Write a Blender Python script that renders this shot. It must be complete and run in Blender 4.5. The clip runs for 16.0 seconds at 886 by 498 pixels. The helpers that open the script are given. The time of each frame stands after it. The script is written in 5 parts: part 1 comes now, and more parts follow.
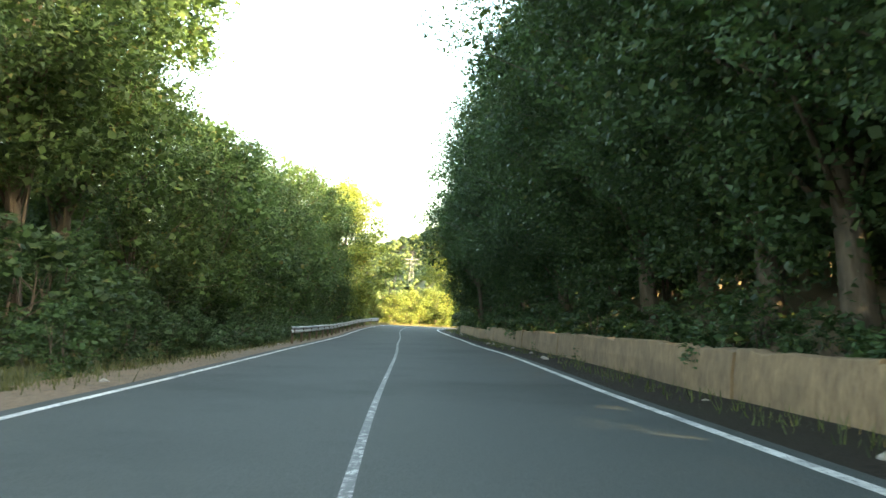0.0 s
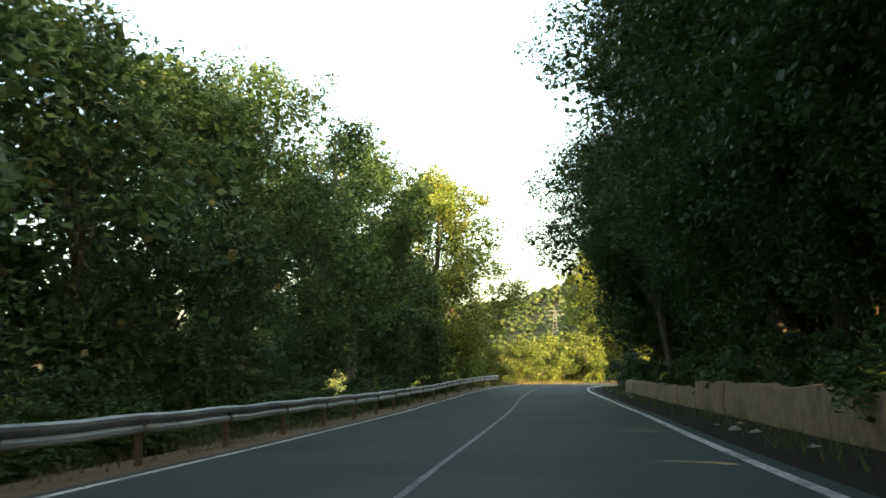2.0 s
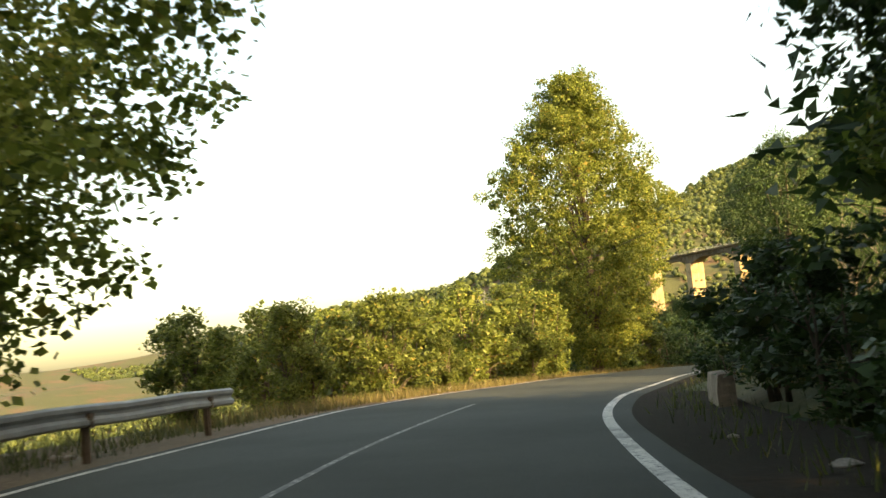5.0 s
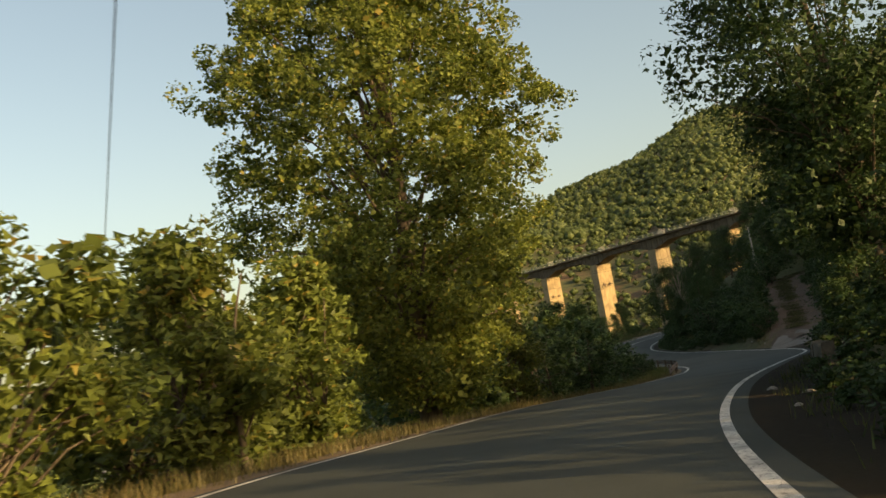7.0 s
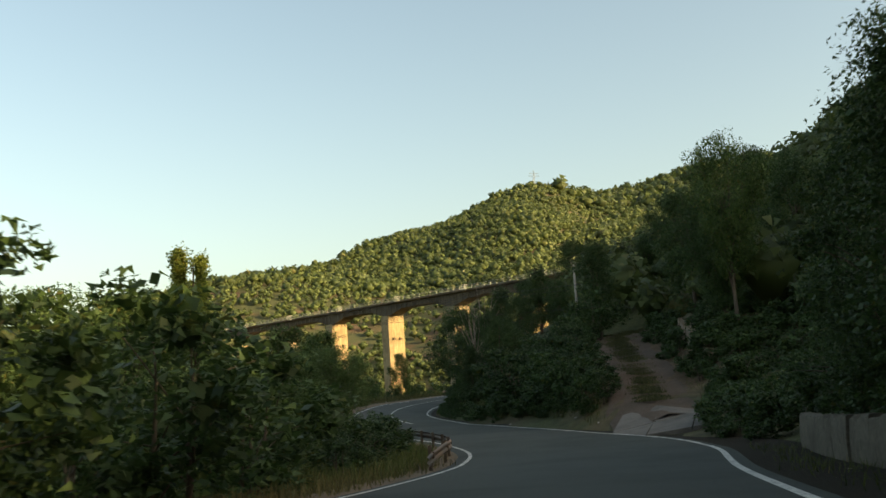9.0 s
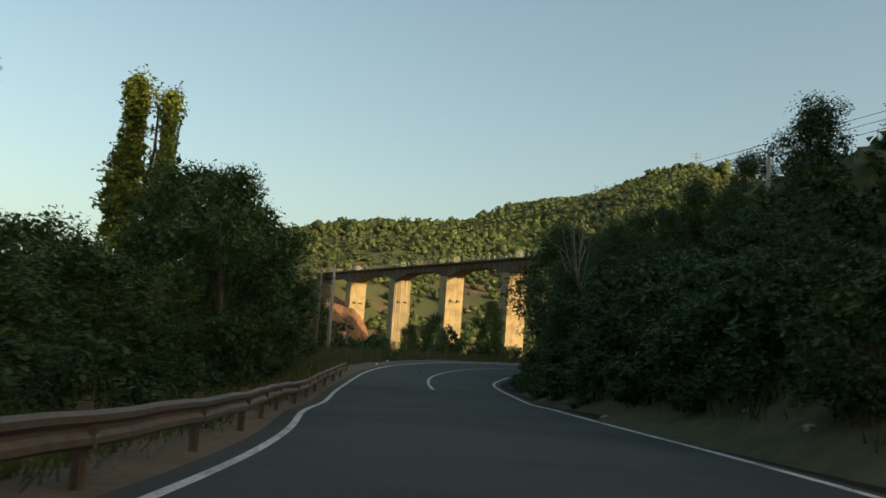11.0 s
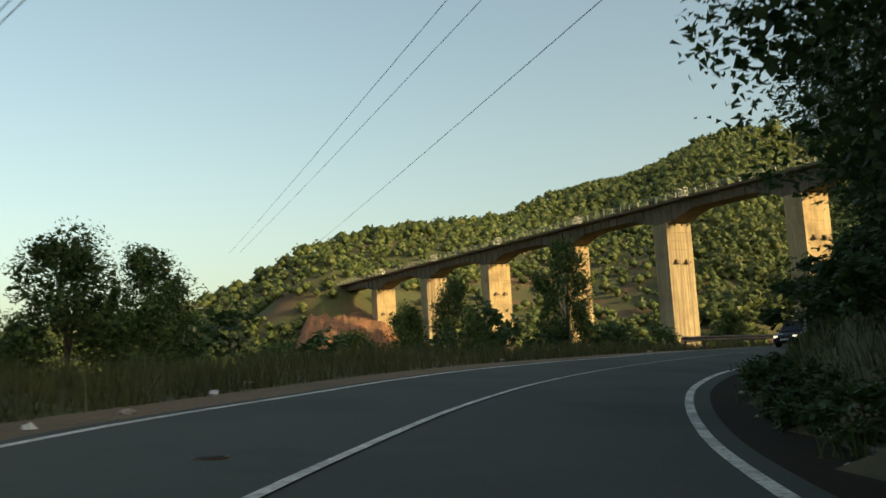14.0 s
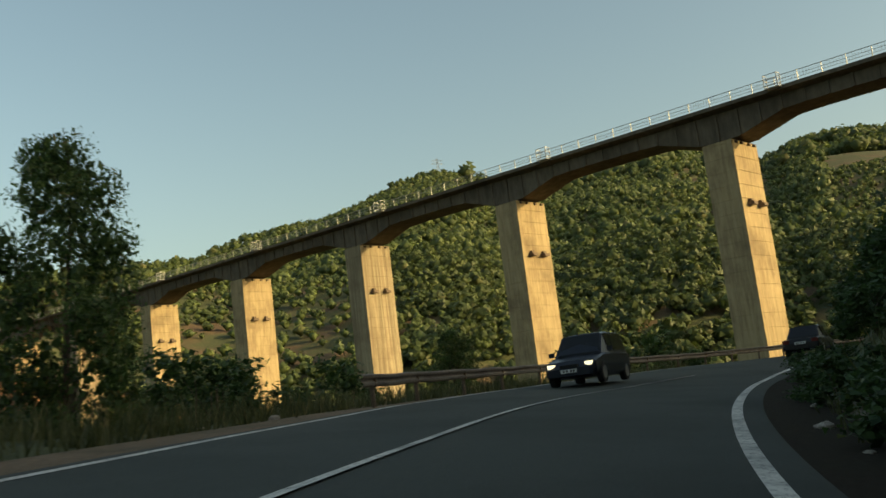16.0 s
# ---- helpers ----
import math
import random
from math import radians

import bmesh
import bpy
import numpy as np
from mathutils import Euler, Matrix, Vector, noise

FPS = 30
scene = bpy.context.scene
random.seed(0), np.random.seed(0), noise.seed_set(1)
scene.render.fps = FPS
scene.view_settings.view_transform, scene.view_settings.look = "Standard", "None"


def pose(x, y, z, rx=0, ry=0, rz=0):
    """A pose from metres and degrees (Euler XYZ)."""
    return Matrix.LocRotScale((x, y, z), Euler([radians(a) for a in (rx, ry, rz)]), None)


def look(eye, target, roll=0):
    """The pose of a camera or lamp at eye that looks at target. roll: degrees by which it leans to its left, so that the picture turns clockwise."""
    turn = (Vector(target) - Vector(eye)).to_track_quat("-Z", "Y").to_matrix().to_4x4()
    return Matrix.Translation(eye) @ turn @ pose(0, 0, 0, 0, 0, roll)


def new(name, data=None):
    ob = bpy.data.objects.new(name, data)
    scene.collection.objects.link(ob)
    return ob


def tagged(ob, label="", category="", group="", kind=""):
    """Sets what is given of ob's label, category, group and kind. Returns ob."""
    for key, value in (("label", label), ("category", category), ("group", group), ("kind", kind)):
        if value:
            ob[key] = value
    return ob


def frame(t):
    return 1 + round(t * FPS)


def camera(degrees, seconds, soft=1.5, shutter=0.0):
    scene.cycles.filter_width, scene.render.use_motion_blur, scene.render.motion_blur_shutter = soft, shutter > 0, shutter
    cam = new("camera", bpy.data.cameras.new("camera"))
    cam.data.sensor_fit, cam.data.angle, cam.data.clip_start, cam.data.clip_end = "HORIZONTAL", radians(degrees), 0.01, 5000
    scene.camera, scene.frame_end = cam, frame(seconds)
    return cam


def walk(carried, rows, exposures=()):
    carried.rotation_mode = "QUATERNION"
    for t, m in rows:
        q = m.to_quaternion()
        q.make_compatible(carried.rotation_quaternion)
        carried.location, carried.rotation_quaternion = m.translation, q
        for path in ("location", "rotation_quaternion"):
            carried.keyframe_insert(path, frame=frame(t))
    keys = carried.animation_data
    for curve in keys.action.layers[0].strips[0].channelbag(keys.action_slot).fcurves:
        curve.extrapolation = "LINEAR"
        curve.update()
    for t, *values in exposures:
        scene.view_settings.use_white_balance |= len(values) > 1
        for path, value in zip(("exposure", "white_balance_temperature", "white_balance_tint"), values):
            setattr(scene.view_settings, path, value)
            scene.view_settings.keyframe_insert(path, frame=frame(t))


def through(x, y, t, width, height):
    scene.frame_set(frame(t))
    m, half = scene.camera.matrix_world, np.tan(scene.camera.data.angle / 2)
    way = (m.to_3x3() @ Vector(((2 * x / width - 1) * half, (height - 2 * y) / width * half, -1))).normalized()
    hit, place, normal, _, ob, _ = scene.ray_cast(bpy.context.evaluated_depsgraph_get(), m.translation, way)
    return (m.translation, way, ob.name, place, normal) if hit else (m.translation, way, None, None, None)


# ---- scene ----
cam = camera(49.31, 16.0, shutter=0.12)
PATH = [
    (0.0, pose(10.200, 105.866, 3.582, 93.077, -1.491, -0.532)),
    (0.5, pose(10.757, 114.449, 3.372, 92.712, -0.240, 2.719)),
    (1.0, pose(10.770, 123.218, 3.141, 94.289, 0.886, 5.335)),
    (1.5, pose(10.672, 131.918, 2.958, 95.447, 1.494, 7.285)),
    (2.0, pose(10.395, 140.619, 2.793, 96.548, 1.867, 8.163)),
    (2.5, pose(10.146, 149.396, 2.604, 97.203, 1.464, 8.035)),
    (3.0, pose(9.930, 158.280, 2.396, 97.381, 1.440, 8.012)),
    (3.5, pose(9.688, 167.259, 2.210, 97.493, 1.796, 7.972)),
    (4.0, pose(9.397, 176.228, 2.051, 97.182, 2.362, 6.839)),
    (4.2, pose(9.192, 179.755, 1.986, 96.889, 3.072, 6.082)),
    (6.3, pose(11.670, 216.810, 1.442, 95.624, 10.108, 2.171)),
    (6.5, pose(12.116, 220.178, 1.345, 95.734, 10.084, 0.561)),
    (7, pose(13.531, 228.156, 1.074, 96.984, 10.126, -3.950)),
    (7.5, pose(15.598, 236.352, 0.759, 98.681, 9.036, -8.862)),
    (8, pose(18.397, 244.813, 0.453, 99.039, 7.966, -13.008)),
    (8.2, pose(19.366, 248.237, 0.352, 99.075, 7.469, -14.266)),
    (9.25, pose(26.600, 266.300, -0.150, 98.900, 2.300, -16.200)),
    (10.3, pose(34.639, 283.876, -0.934, 99.997, -3.217, -12.772)),
    (10.5, pose(35.791, 287.376, -1.005, 99.305, -3.563, -11.298)),
    (11, pose(38.217, 296.449, -1.022, 97.180, -4.033, -8.620)),
    (11.5, pose(40.201, 304.914, -1.086, 96.123, -4.252, -6.756)),
    (12, pose(41.831, 313.980, -1.254, 96.821, -2.829, -4.561)),
    (12.5, pose(43.235, 323.162, -1.183, 96.665, -0.327, -3.225)),
    (13, pose(44.468, 332.172, -0.960, 95.331, 3.005, -0.059)),
    (13.5, pose(45.832, 341.026, -0.826, 97.798, 2.709, -3.237)),
    (14, pose(47.599, 349.677, -0.663, 97.912, 3.182, -5.021)),
    (14.5, pose(49.674, 357.977, -0.528, 97.529, 4.877, -8.757)),
    (15, pose(52.151, 365.808, -0.327, 97.811, 6.826, -12.714)),
    (15.5, pose(55.065, 373.420, -0.118, 98.718, 7.061, -16.943)),
    (16, pose(58.840, 380.774, 0.174, 99.377, 6.913, -22.163)),
]
EXPOSURES = [(0.0, 3.4, 7300, -1), (0.5, 3.6, 7300, -1), (1.0, 2.7, 7400, -1), (1.5, 2.35, 7500, -2), (2.0, 2.15, 7700, 0), (2.5, 2.35, 7900, 2), (3.0, 2.2, 8300, 3),
             (3.5, 2.35, 8800, 4), (4.2, 2.45, 9300, 5), (6.3, 0.4, 8300, 8), (7.0, 0.45, 8300, 8), (7.5, 0.75, 8300, 8), (8.2, 1.1, 8200, 6), (10.3, 0.15, 7200, -1), (11.0, 0.25, 7150, 0), (12.0, 0.4, 7100, 0), (13.0, 0.55, 7300, 0),
             (13.5, 0.4, 7600, 0), (14.5, 0.38, 7700, -1), (16.0, 0.2, 7600, -4)]
walk(cam, PATH, EXPOSURES)

# ---- world and sun ----
SUN_AZ, SUN_EL = radians(130), radians(15.5)
SUN = Vector((math.sin(SUN_AZ) * math.cos(SUN_EL), math.cos(SUN_AZ) * math.cos(SUN_EL), math.sin(SUN_EL)))
world = bpy.data.worlds.new("world")
scene.world = world
world.use_nodes = True
wn = world.node_tree
sky = wn.nodes.new("ShaderNodeTexSky")
sky.sky_type, sky.sun_disc = "NISHITA", False
sky.sun_elevation, sky.sun_rotation = SUN_EL, SUN_AZ
sky.air_density, sky.dust_density, sky.ozone_density = 1.0, 3.4, 0.5
wn.nodes["Background"].inputs["Strength"].default_value = 0.19
wn.links.new(sky.outputs[0], wn.nodes["Background"].inputs["Color"])
sun = new("sun", bpy.data.lights.new("sun", "SUN"))
sun.data.energy, sun.data.angle, sun.data.color = 5.0, radians(0.6), (1.0, 0.74, 0.42)
sun.matrix_world = look(SUN * 500, (0, 0, 0))


# ---- materials ----
def material(name, rough=0.8, metal=0.0):
    m = bpy.data.materials.new(name)
    m.use_nodes = True
    b = m.node_tree.nodes["Principled BSDF"]
    b.inputs["Roughness"].default_value, b.inputs["Metallic"].default_value = rough, metal
    b.inputs["Specular IOR Level"].default_value = 0.3
    return m, m.node_tree, b


def noise_node(nt, scale, detail=6.0, rough=0.6, coords="Object", stretch=None):
    tc = nt.nodes.new("ShaderNodeTexCoord")
    n = nt.nodes.new("ShaderNodeTexNoise")
    n.inputs["Scale"].default_value, n.inputs["Detail"].default_value, n.inputs["Roughness"].default_value = scale, detail, rough
    if stretch:
        mp = nt.nodes.new("ShaderNodeMapping")
        mp.inputs["Scale"].default_value = stretch
        nt.links.new(tc.outputs[coords], mp.inputs[0])
        nt.links.new(mp.outputs[0], n.inputs["Vector"])
    else:
        nt.links.new(tc.outputs[coords], n.inputs["Vector"])
    return n


def ramp(nt, source, stops):
    r = nt.nodes.new("ShaderNodeValToRGB")
    el = r.color_ramp.elements
    while len(el) < len(stops):
        el.new(0.5)
    for e, (p, c) in zip(el, stops):
        e.position, e.color = p, (*c, 1) if len(c) == 3 else c
    nt.links.new(source, r.inputs[0])
    return r


def mixed(nt, a, b, fac, mode="MIX"):
    m = nt.nodes.new("ShaderNodeMix")
    m.data_type, m.blend_type = "RGBA", mode
    for socket, value in ((m.inputs[0], fac), (m.inputs[6], a), (m.inputs[7], b)):
        if hasattr(value, "links"):
            nt.links.new(value, socket)
        elif isinstance(value, float):
            socket.default_value = value
        else:
            socket.default_value = (*value, 1)
    return m.outputs[2]


def bump(nt, b, height, strength=0.4, distance=0.02):
    n = nt.nodes.new("ShaderNodeBump")
    n.inputs["Strength"].default_value, n.inputs["Distance"].default_value = strength, distance
    nt.links.new(height, n.inputs["Height"])
    nt.links.new(n.outputs[0], b.inputs["Normal"])


def surface(name, dark, light, scale, big=0.35, rough=0.85, metal=0.0, relief=0.4, distance=0.02, stretch=None, stain=None, shine=0.3):
    """A rough surface with grain and, larger, stains."""
    m, nt, b = material(name, rough, metal)
    b.inputs["Specular IOR Level"].default_value = shine
    fine, wide = noise_node(nt, scale, 8, 0.65, stretch=stretch), noise_node(nt, big, 5, 0.6)
    c = ramp(nt, fine.outputs[0], [(0.3, dark), (0.7, light)]).outputs[0]
    s = stain or tuple(v * 0.6 for v in dark)
    f = ramp(nt, wide.outputs[0], [(0.45, (0, 0, 0)), (0.7, (0.7, 0.7, 0.7))]).outputs[0]
    nt.links.new(mixed(nt, c, s, f), b.inputs["Base Color"])
    bump(nt, b, fine.outputs[0], relief, distance)
    return m


def leaf_material(name, dark, light, turned, through=0.35):
    """Leaves, each a little different, that let some light through."""
    m, nt, b = material(name, 0.55)
    g = nt.nodes.new("ShaderNodeNewGeometry")
    c = ramp(nt, g.outputs["Random Per Island"], [(0.0, dark), (0.55, light), (0.93, light), (1.0, turned)]).outputs[0]
    oi = nt.nodes.new("ShaderNodeObjectInfo")
    hue = nt.nodes.new("ShaderNodeHueSaturation")
    mr = nt.nodes.new("ShaderNodeMapRange")
    mr.inputs["To Min"].default_value, mr.inputs["To Max"].default_value = 0.75, 1.2
    nt.links.new(oi.outputs["Random"], mr.inputs["Value"])
    nt.links.new(mr.outputs[0], hue.inputs["Value"])
    nt.links.new(c, hue.inputs["Color"])
    nt.links.new(hue.outputs[0], b.inputs["Base Color"])
    t = nt.nodes.new("ShaderNodeBsdfTranslucent")
    nt.links.new(mixed(nt, hue.outputs[0], (0.9, 1.0, 0.25), 0.25, "MULTIPLY"), t.inputs["Color"])
    mx = nt.nodes.new("ShaderNodeMixShader")
    mx.inputs[0].default_value = through
    nt.links.new(b.outputs[0], mx.inputs[1])
    nt.links.new(t.outputs[0], mx.inputs[2])
    nt.links.new(mx.outputs[0], nt.nodes["Material Output"].inputs["Surface"])
    return m


M_ASPHALT = surface("asphalt", (0.035, 0.04, 0.036), (0.079, 0.087, 0.079), 45, 0.22, 0.8, relief=0.5, distance=0.01, stain=(0.03, 0.035, 0.031), shine=0.12)
M_VERGE = surface("dry dirt", (0.085, 0.058, 0.036), (0.22, 0.15, 0.092), 9, 0.5, 0.95, relief=0.7, distance=0.05, stain=(0.08, 0.065, 0.035))
# verge soil whose near-black base colour stands for the shade of the bank
M_SHADEVERGE = surface("verge soil darkened for shade", (0.014, 0.011, 0.008), (0.038, 0.03, 0.021), 11, 0.6, 0.95, relief=0.8, distance=0.05, stain=(0.024, 0.022, 0.013), shine=0.1)
M_TRACK = surface("reddish track", (0.06, 0.04, 0.028), (0.125, 0.088, 0.064), 6, 0.4, 0.95, relief=0.7, distance=0.05, stain=(0.06, 0.045, 0.03))
M_APRON = surface("old concrete slab", (0.105, 0.092, 0.08), (0.18, 0.16, 0.14), 12, 0.6, 0.9)
M_WALLC = surface("tan rendered concrete", (0.14, 0.09, 0.048), (0.26, 0.172, 0.092), 5, 0.7, 0.9, relief=0.5, distance=0.03, stretch=(1, 1, 0.7), stain=(0.09, 0.062, 0.038))
M_STONE = surface("rubble stone", (0.16, 0.12, 0.09), (0.32, 0.26, 0.2), 4, 1.2, 0.92, relief=0.8, distance=0.04)
M_PIER = surface("weathered pier concrete", (0.24, 0.182, 0.104), (0.42, 0.328, 0.19), 1.6, 0.3, 0.9, relief=0.4, distance=0.06, stretch=(1.6, 1.6, 0.18), stain=(0.13, 0.09, 0.055))
M_STAINED = surface("streaked pier concrete", (0.11, 0.085, 0.055), (0.42, 0.345, 0.22), 1.1, 0.3, 0.9, relief=0.3, distance=0.05, stretch=(2.2, 2.2, 0.06), stain=(0.16, 0.11, 0.07))
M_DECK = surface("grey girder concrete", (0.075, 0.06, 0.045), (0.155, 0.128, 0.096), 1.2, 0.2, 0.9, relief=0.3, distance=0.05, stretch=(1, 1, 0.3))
M_STEEL = surface("weathered galvanised steel", (0.085, 0.074, 0.062), (0.16, 0.14, 0.118), 6, 0.5, 0.65, 0.3, 0.15, 0.01, stain=(0.22, 0.12, 0.06))
M_RAILSTEEL = surface("pale rail steel", (0.3, 0.3, 0.285), (0.42, 0.42, 0.4), 8, 1.0, 0.55, 0.4, 0.1, 0.005)
M_DARKRAIL = surface("dark weathered rail steel", (0.08, 0.07, 0.06), (0.17, 0.15, 0.13), 7, 0.6, 0.65, 0.3)
M_POST = surface("rusty post steel", (0.1, 0.07, 0.05), (0.2, 0.15, 0.11), 9, 2.0, 0.7, 0.4)
M_POLE = surface("pole concrete", (0.24, 0.22, 0.19), (0.36, 0.33, 0.29), 7, 1.0, 0.85, stretch=(1, 1, 0.2))
M_WOOD = surface("dark pole wood", (0.09, 0.07, 0.055), (0.18, 0.15, 0.12), 8, 1.0, 0.85, stretch=(1, 1, 0.1))
M_BARK = surface("grey brown bark", (0.05, 0.038, 0.028), (0.15, 0.12, 0.09), 7, 1.0, 0.95, relief=0.9, distance=0.04, stretch=(1, 1, 0.2))
M_PALEBARK = surface("pale bare bark", (0.13, 0.11, 0.09), (0.24, 0.21, 0.18), 9, 1.0, 0.9, stretch=(1, 1, 0.25))
M_REDEARTH = surface("eroded red earth", (0.13, 0.055, 0.03), (0.33, 0.165, 0.09), 0.9, 0.25, 0.95, relief=0.9, distance=0.3, stretch=(1, 1, 0.5), stain=(0.1, 0.075, 0.04))
M_KERB = surface("old dirty kerb concrete", (0.07, 0.06, 0.045), (0.15, 0.13, 0.1), 8, 0.9, 0.92, relief=0.7)
M_ROCK = surface("roadside stone", (0.2, 0.17, 0.14), (0.42, 0.38, 0.33), 6, 2.0, 0.9, relief=0.8)
M_LEAF_OAK = leaf_material("dense green leaves", (0.02, 0.043, 0.016), (0.05, 0.088, 0.028), (0.09, 0.1, 0.03), 0.32)
M_LEAF_ACACIA = leaf_material("acacia leaves", (0.025, 0.05, 0.017), (0.066, 0.11, 0.032), (0.14, 0.12, 0.036), 0.36)
M_LEAF_POPLAR = leaf_material("poplar leaves turning yellow", (0.06, 0.09, 0.022), (0.2, 0.24, 0.055), (0.4, 0.31, 0.08), 0.45)
M_LEAF_BUSH = leaf_material("shrub leaves", (0.055, 0.075, 0.02), (0.14, 0.175, 0.04), (0.3, 0.22, 0.06), 0.4)
M_LEAF_FAR = leaf_material("hillside leaves", (0.045, 0.066, 0.024), (0.09, 0.118, 0.038), (0.12, 0.12, 0.045), 0.28)
M_GRASS = leaf_material("dry grass", (0.07, 0.07, 0.028), (0.19, 0.155, 0.065), (0.08, 0.1, 0.03), 0.3)
M_TALLGRASS = leaf_material("green and straw grass", (0.035, 0.045, 0.016), (0.095, 0.1, 0.038), (0.19, 0.155, 0.07), 0.3)
M_GREENGRASS = leaf_material("weeds", (0.04, 0.06, 0.018), (0.12, 0.14, 0.04), (0.3, 0.22, 0.09), 0.3)


def paint_material(name, wear, least):
    """Road paint, worn through in patches."""
    m, nt, b = material(name, 0.7)
    fine, wide = noise_node(nt, 14, 6, 0.7), noise_node(nt, 1.1, 4, 0.6)
    f = ramp(nt, fine.outputs[0], [(wear, (0, 0, 0)), (wear + 0.14, (1, 1, 1))]).outputs[0]
    g = ramp(nt, wide.outputs[0], [(0.3, (least, least, least)), (0.55, (1, 1, 1))]).outputs[0]
    k = mixed(nt, f, g, 1.0, "MULTIPLY")
    nt.links.new(mixed(nt, (0.10, 0.10, 0.10), (0.62, 0.6, 0.55), k), b.inputs["Base Color"])
    return m


M_PAINT = paint_material("worn white road paint", 0.36, 0.25)
M_FADED = paint_material("nearly worn off road paint", 0.5, 0.0)


def ground_material():
    """Dry meadow, forest floor and, where it is steep or eroded, red earth."""
    m, nt, b = material("hillside earth and grass", 0.95)
    fine, mid, wide = noise_node(nt, 1.4, 8, 0.7), noise_node(nt, 0.045, 5, 0.6), noise_node(nt, 0.012, 4, 0.5)
    grass = ramp(nt, fine.outputs[0], [(0.3, (0.035, 0.045, 0.018)), (0.7, (0.085, 0.09, 0.035))]).outputs[0]
    earth = ramp(nt, fine.outputs[0], [(0.3, (0.07, 0.042, 0.026)), (0.7, (0.16, 0.096, 0.058))]).outputs[0]
    g = nt.nodes.new("ShaderNodeNewGeometry")
    xyz = nt.nodes.new("ShaderNodeSeparateXYZ")
    nt.links.new(g.outputs["Normal"], xyz.inputs[0])
    steep = ramp(nt, xyz.outputs[2], [(0.5, (1, 1, 1)), (0.72, (0, 0, 0))]).outputs[0]
    bare = ramp(nt, mid.outputs[0], [(0.5, (0, 0, 0)), (0.62, (0.8, 0.8, 0.8))]).outputs[0]
    k = mixed(nt, steep, bare, 1.0, "SCREEN")
    field = ramp(nt, wide.outputs[0], [(0.5, (0, 0, 0)), (0.6, (0.5, 0.5, 0.5))]).outputs[0]
    c = mixed(nt, mixed(nt, grass, (0.1, 0.1, 0.045), field), earth, k)
    nt.links.new(c, b.inputs["Base Color"])
    bump(nt, b, fine.outputs[0], 0.8, 0.15)
    return m


M_GROUND = ground_material()


def plain(name, colour, rough=0.5, metal=0.0, scale=3.0):
    m, nt, b = material(name, rough, metal)
    n = noise_node(nt, scale, 5)
    c = ramp(nt, n.outputs[0], [(0.3, tuple(v * 0.85 for v in colour)), (0.7, tuple(min(1, v * 1.1) for v in colour))])
    nt.links.new(c.outputs[0], b.inputs["Base Color"])
    return m


M_BLACK = plain("black car paint", (0.008, 0.009, 0.012), 0.25)
M_NAVY = plain("dark blue car paint", (0.012, 0.016, 0.026), 0.25)
M_RUBBER = plain("tyre rubber", (0.015, 0.015, 0.015), 0.9)
M_ALLOY = plain("grey wheel alloy", (0.35, 0.35, 0.36), 0.35, 0.9)
M_PLATE = plain("number plate white", (0.6, 0.6, 0.58), 0.5)
M_TAIL = plain("red lamp lens", (0.07, 0.006, 0.006), 0.2)
M_GLASS = plain("dark car glass", (0.01, 0.012, 0.014), 0.06)
M_SIGN = plain("grey sign back", (0.13, 0.13, 0.135), 0.6, 0.4)
M_CERAMIC = plain("brown insulator", (0.2, 0.17, 0.14), 0.3)
M_WIRE = plain("wire", (0.03, 0.03, 0.03), 0.6, 0.3)
M_WHITEWALL = plain("white house render", (0.6, 0.57, 0.52), 0.9)
M_ROOF = plain("red roof tile", (0.3, 0.09, 0.05), 0.85, scale=2.0)
M_WINDOW = plain("dark window", (0.03, 0.035, 0.04), 0.1)
M_PYLON = plain("dull pylon steel", (0.2, 0.21, 0.21), 0.8)
M_LITTER = plain("white litter", (0.6, 0.6, 0.58), 0.7)


def lamp_material():
    m, nt, b = material("lit headlight", 0.2)
    b.inputs["Base Color"].default_value = (0.8, 0.8, 0.75, 1)
    b.inputs["Emission Color"].default_value = (1.0, 0.86, 0.62, 1)
    b.inputs["Emission Strength"].default_value = 1.3
    return m


M_HEADLIGHT = lamp_material()


# ---- mesh helpers ----
def mesh_of(name, verts, faces, mat, smooth=False):
    me = bpy.data.meshes.new(name)
    me.from_pydata([tuple(v) for v in verts], [], [tuple(f) for f in faces])
    me.materials.append(mat)
    if smooth:
        me.polygons.foreach_set("use_smooth", [True] * len(me.polygons))
    me.update()
    return me


def part(name, me, parent=None, label="", m=None):
    """Links a mesh as one object under a thing or a part."""
    ob = new(name, me)
    if parent is not None:
        ob.parent = parent
    if m is not None:
        ob.matrix_basis = m
    return tagged(ob, label)


def thing(name, label, category, group="", m=None, kind="", data=None):
    ob = new(name, data)
    if m is not None:
        ob.matrix_basis = m
    return tagged(ob, label, category, group, kind)


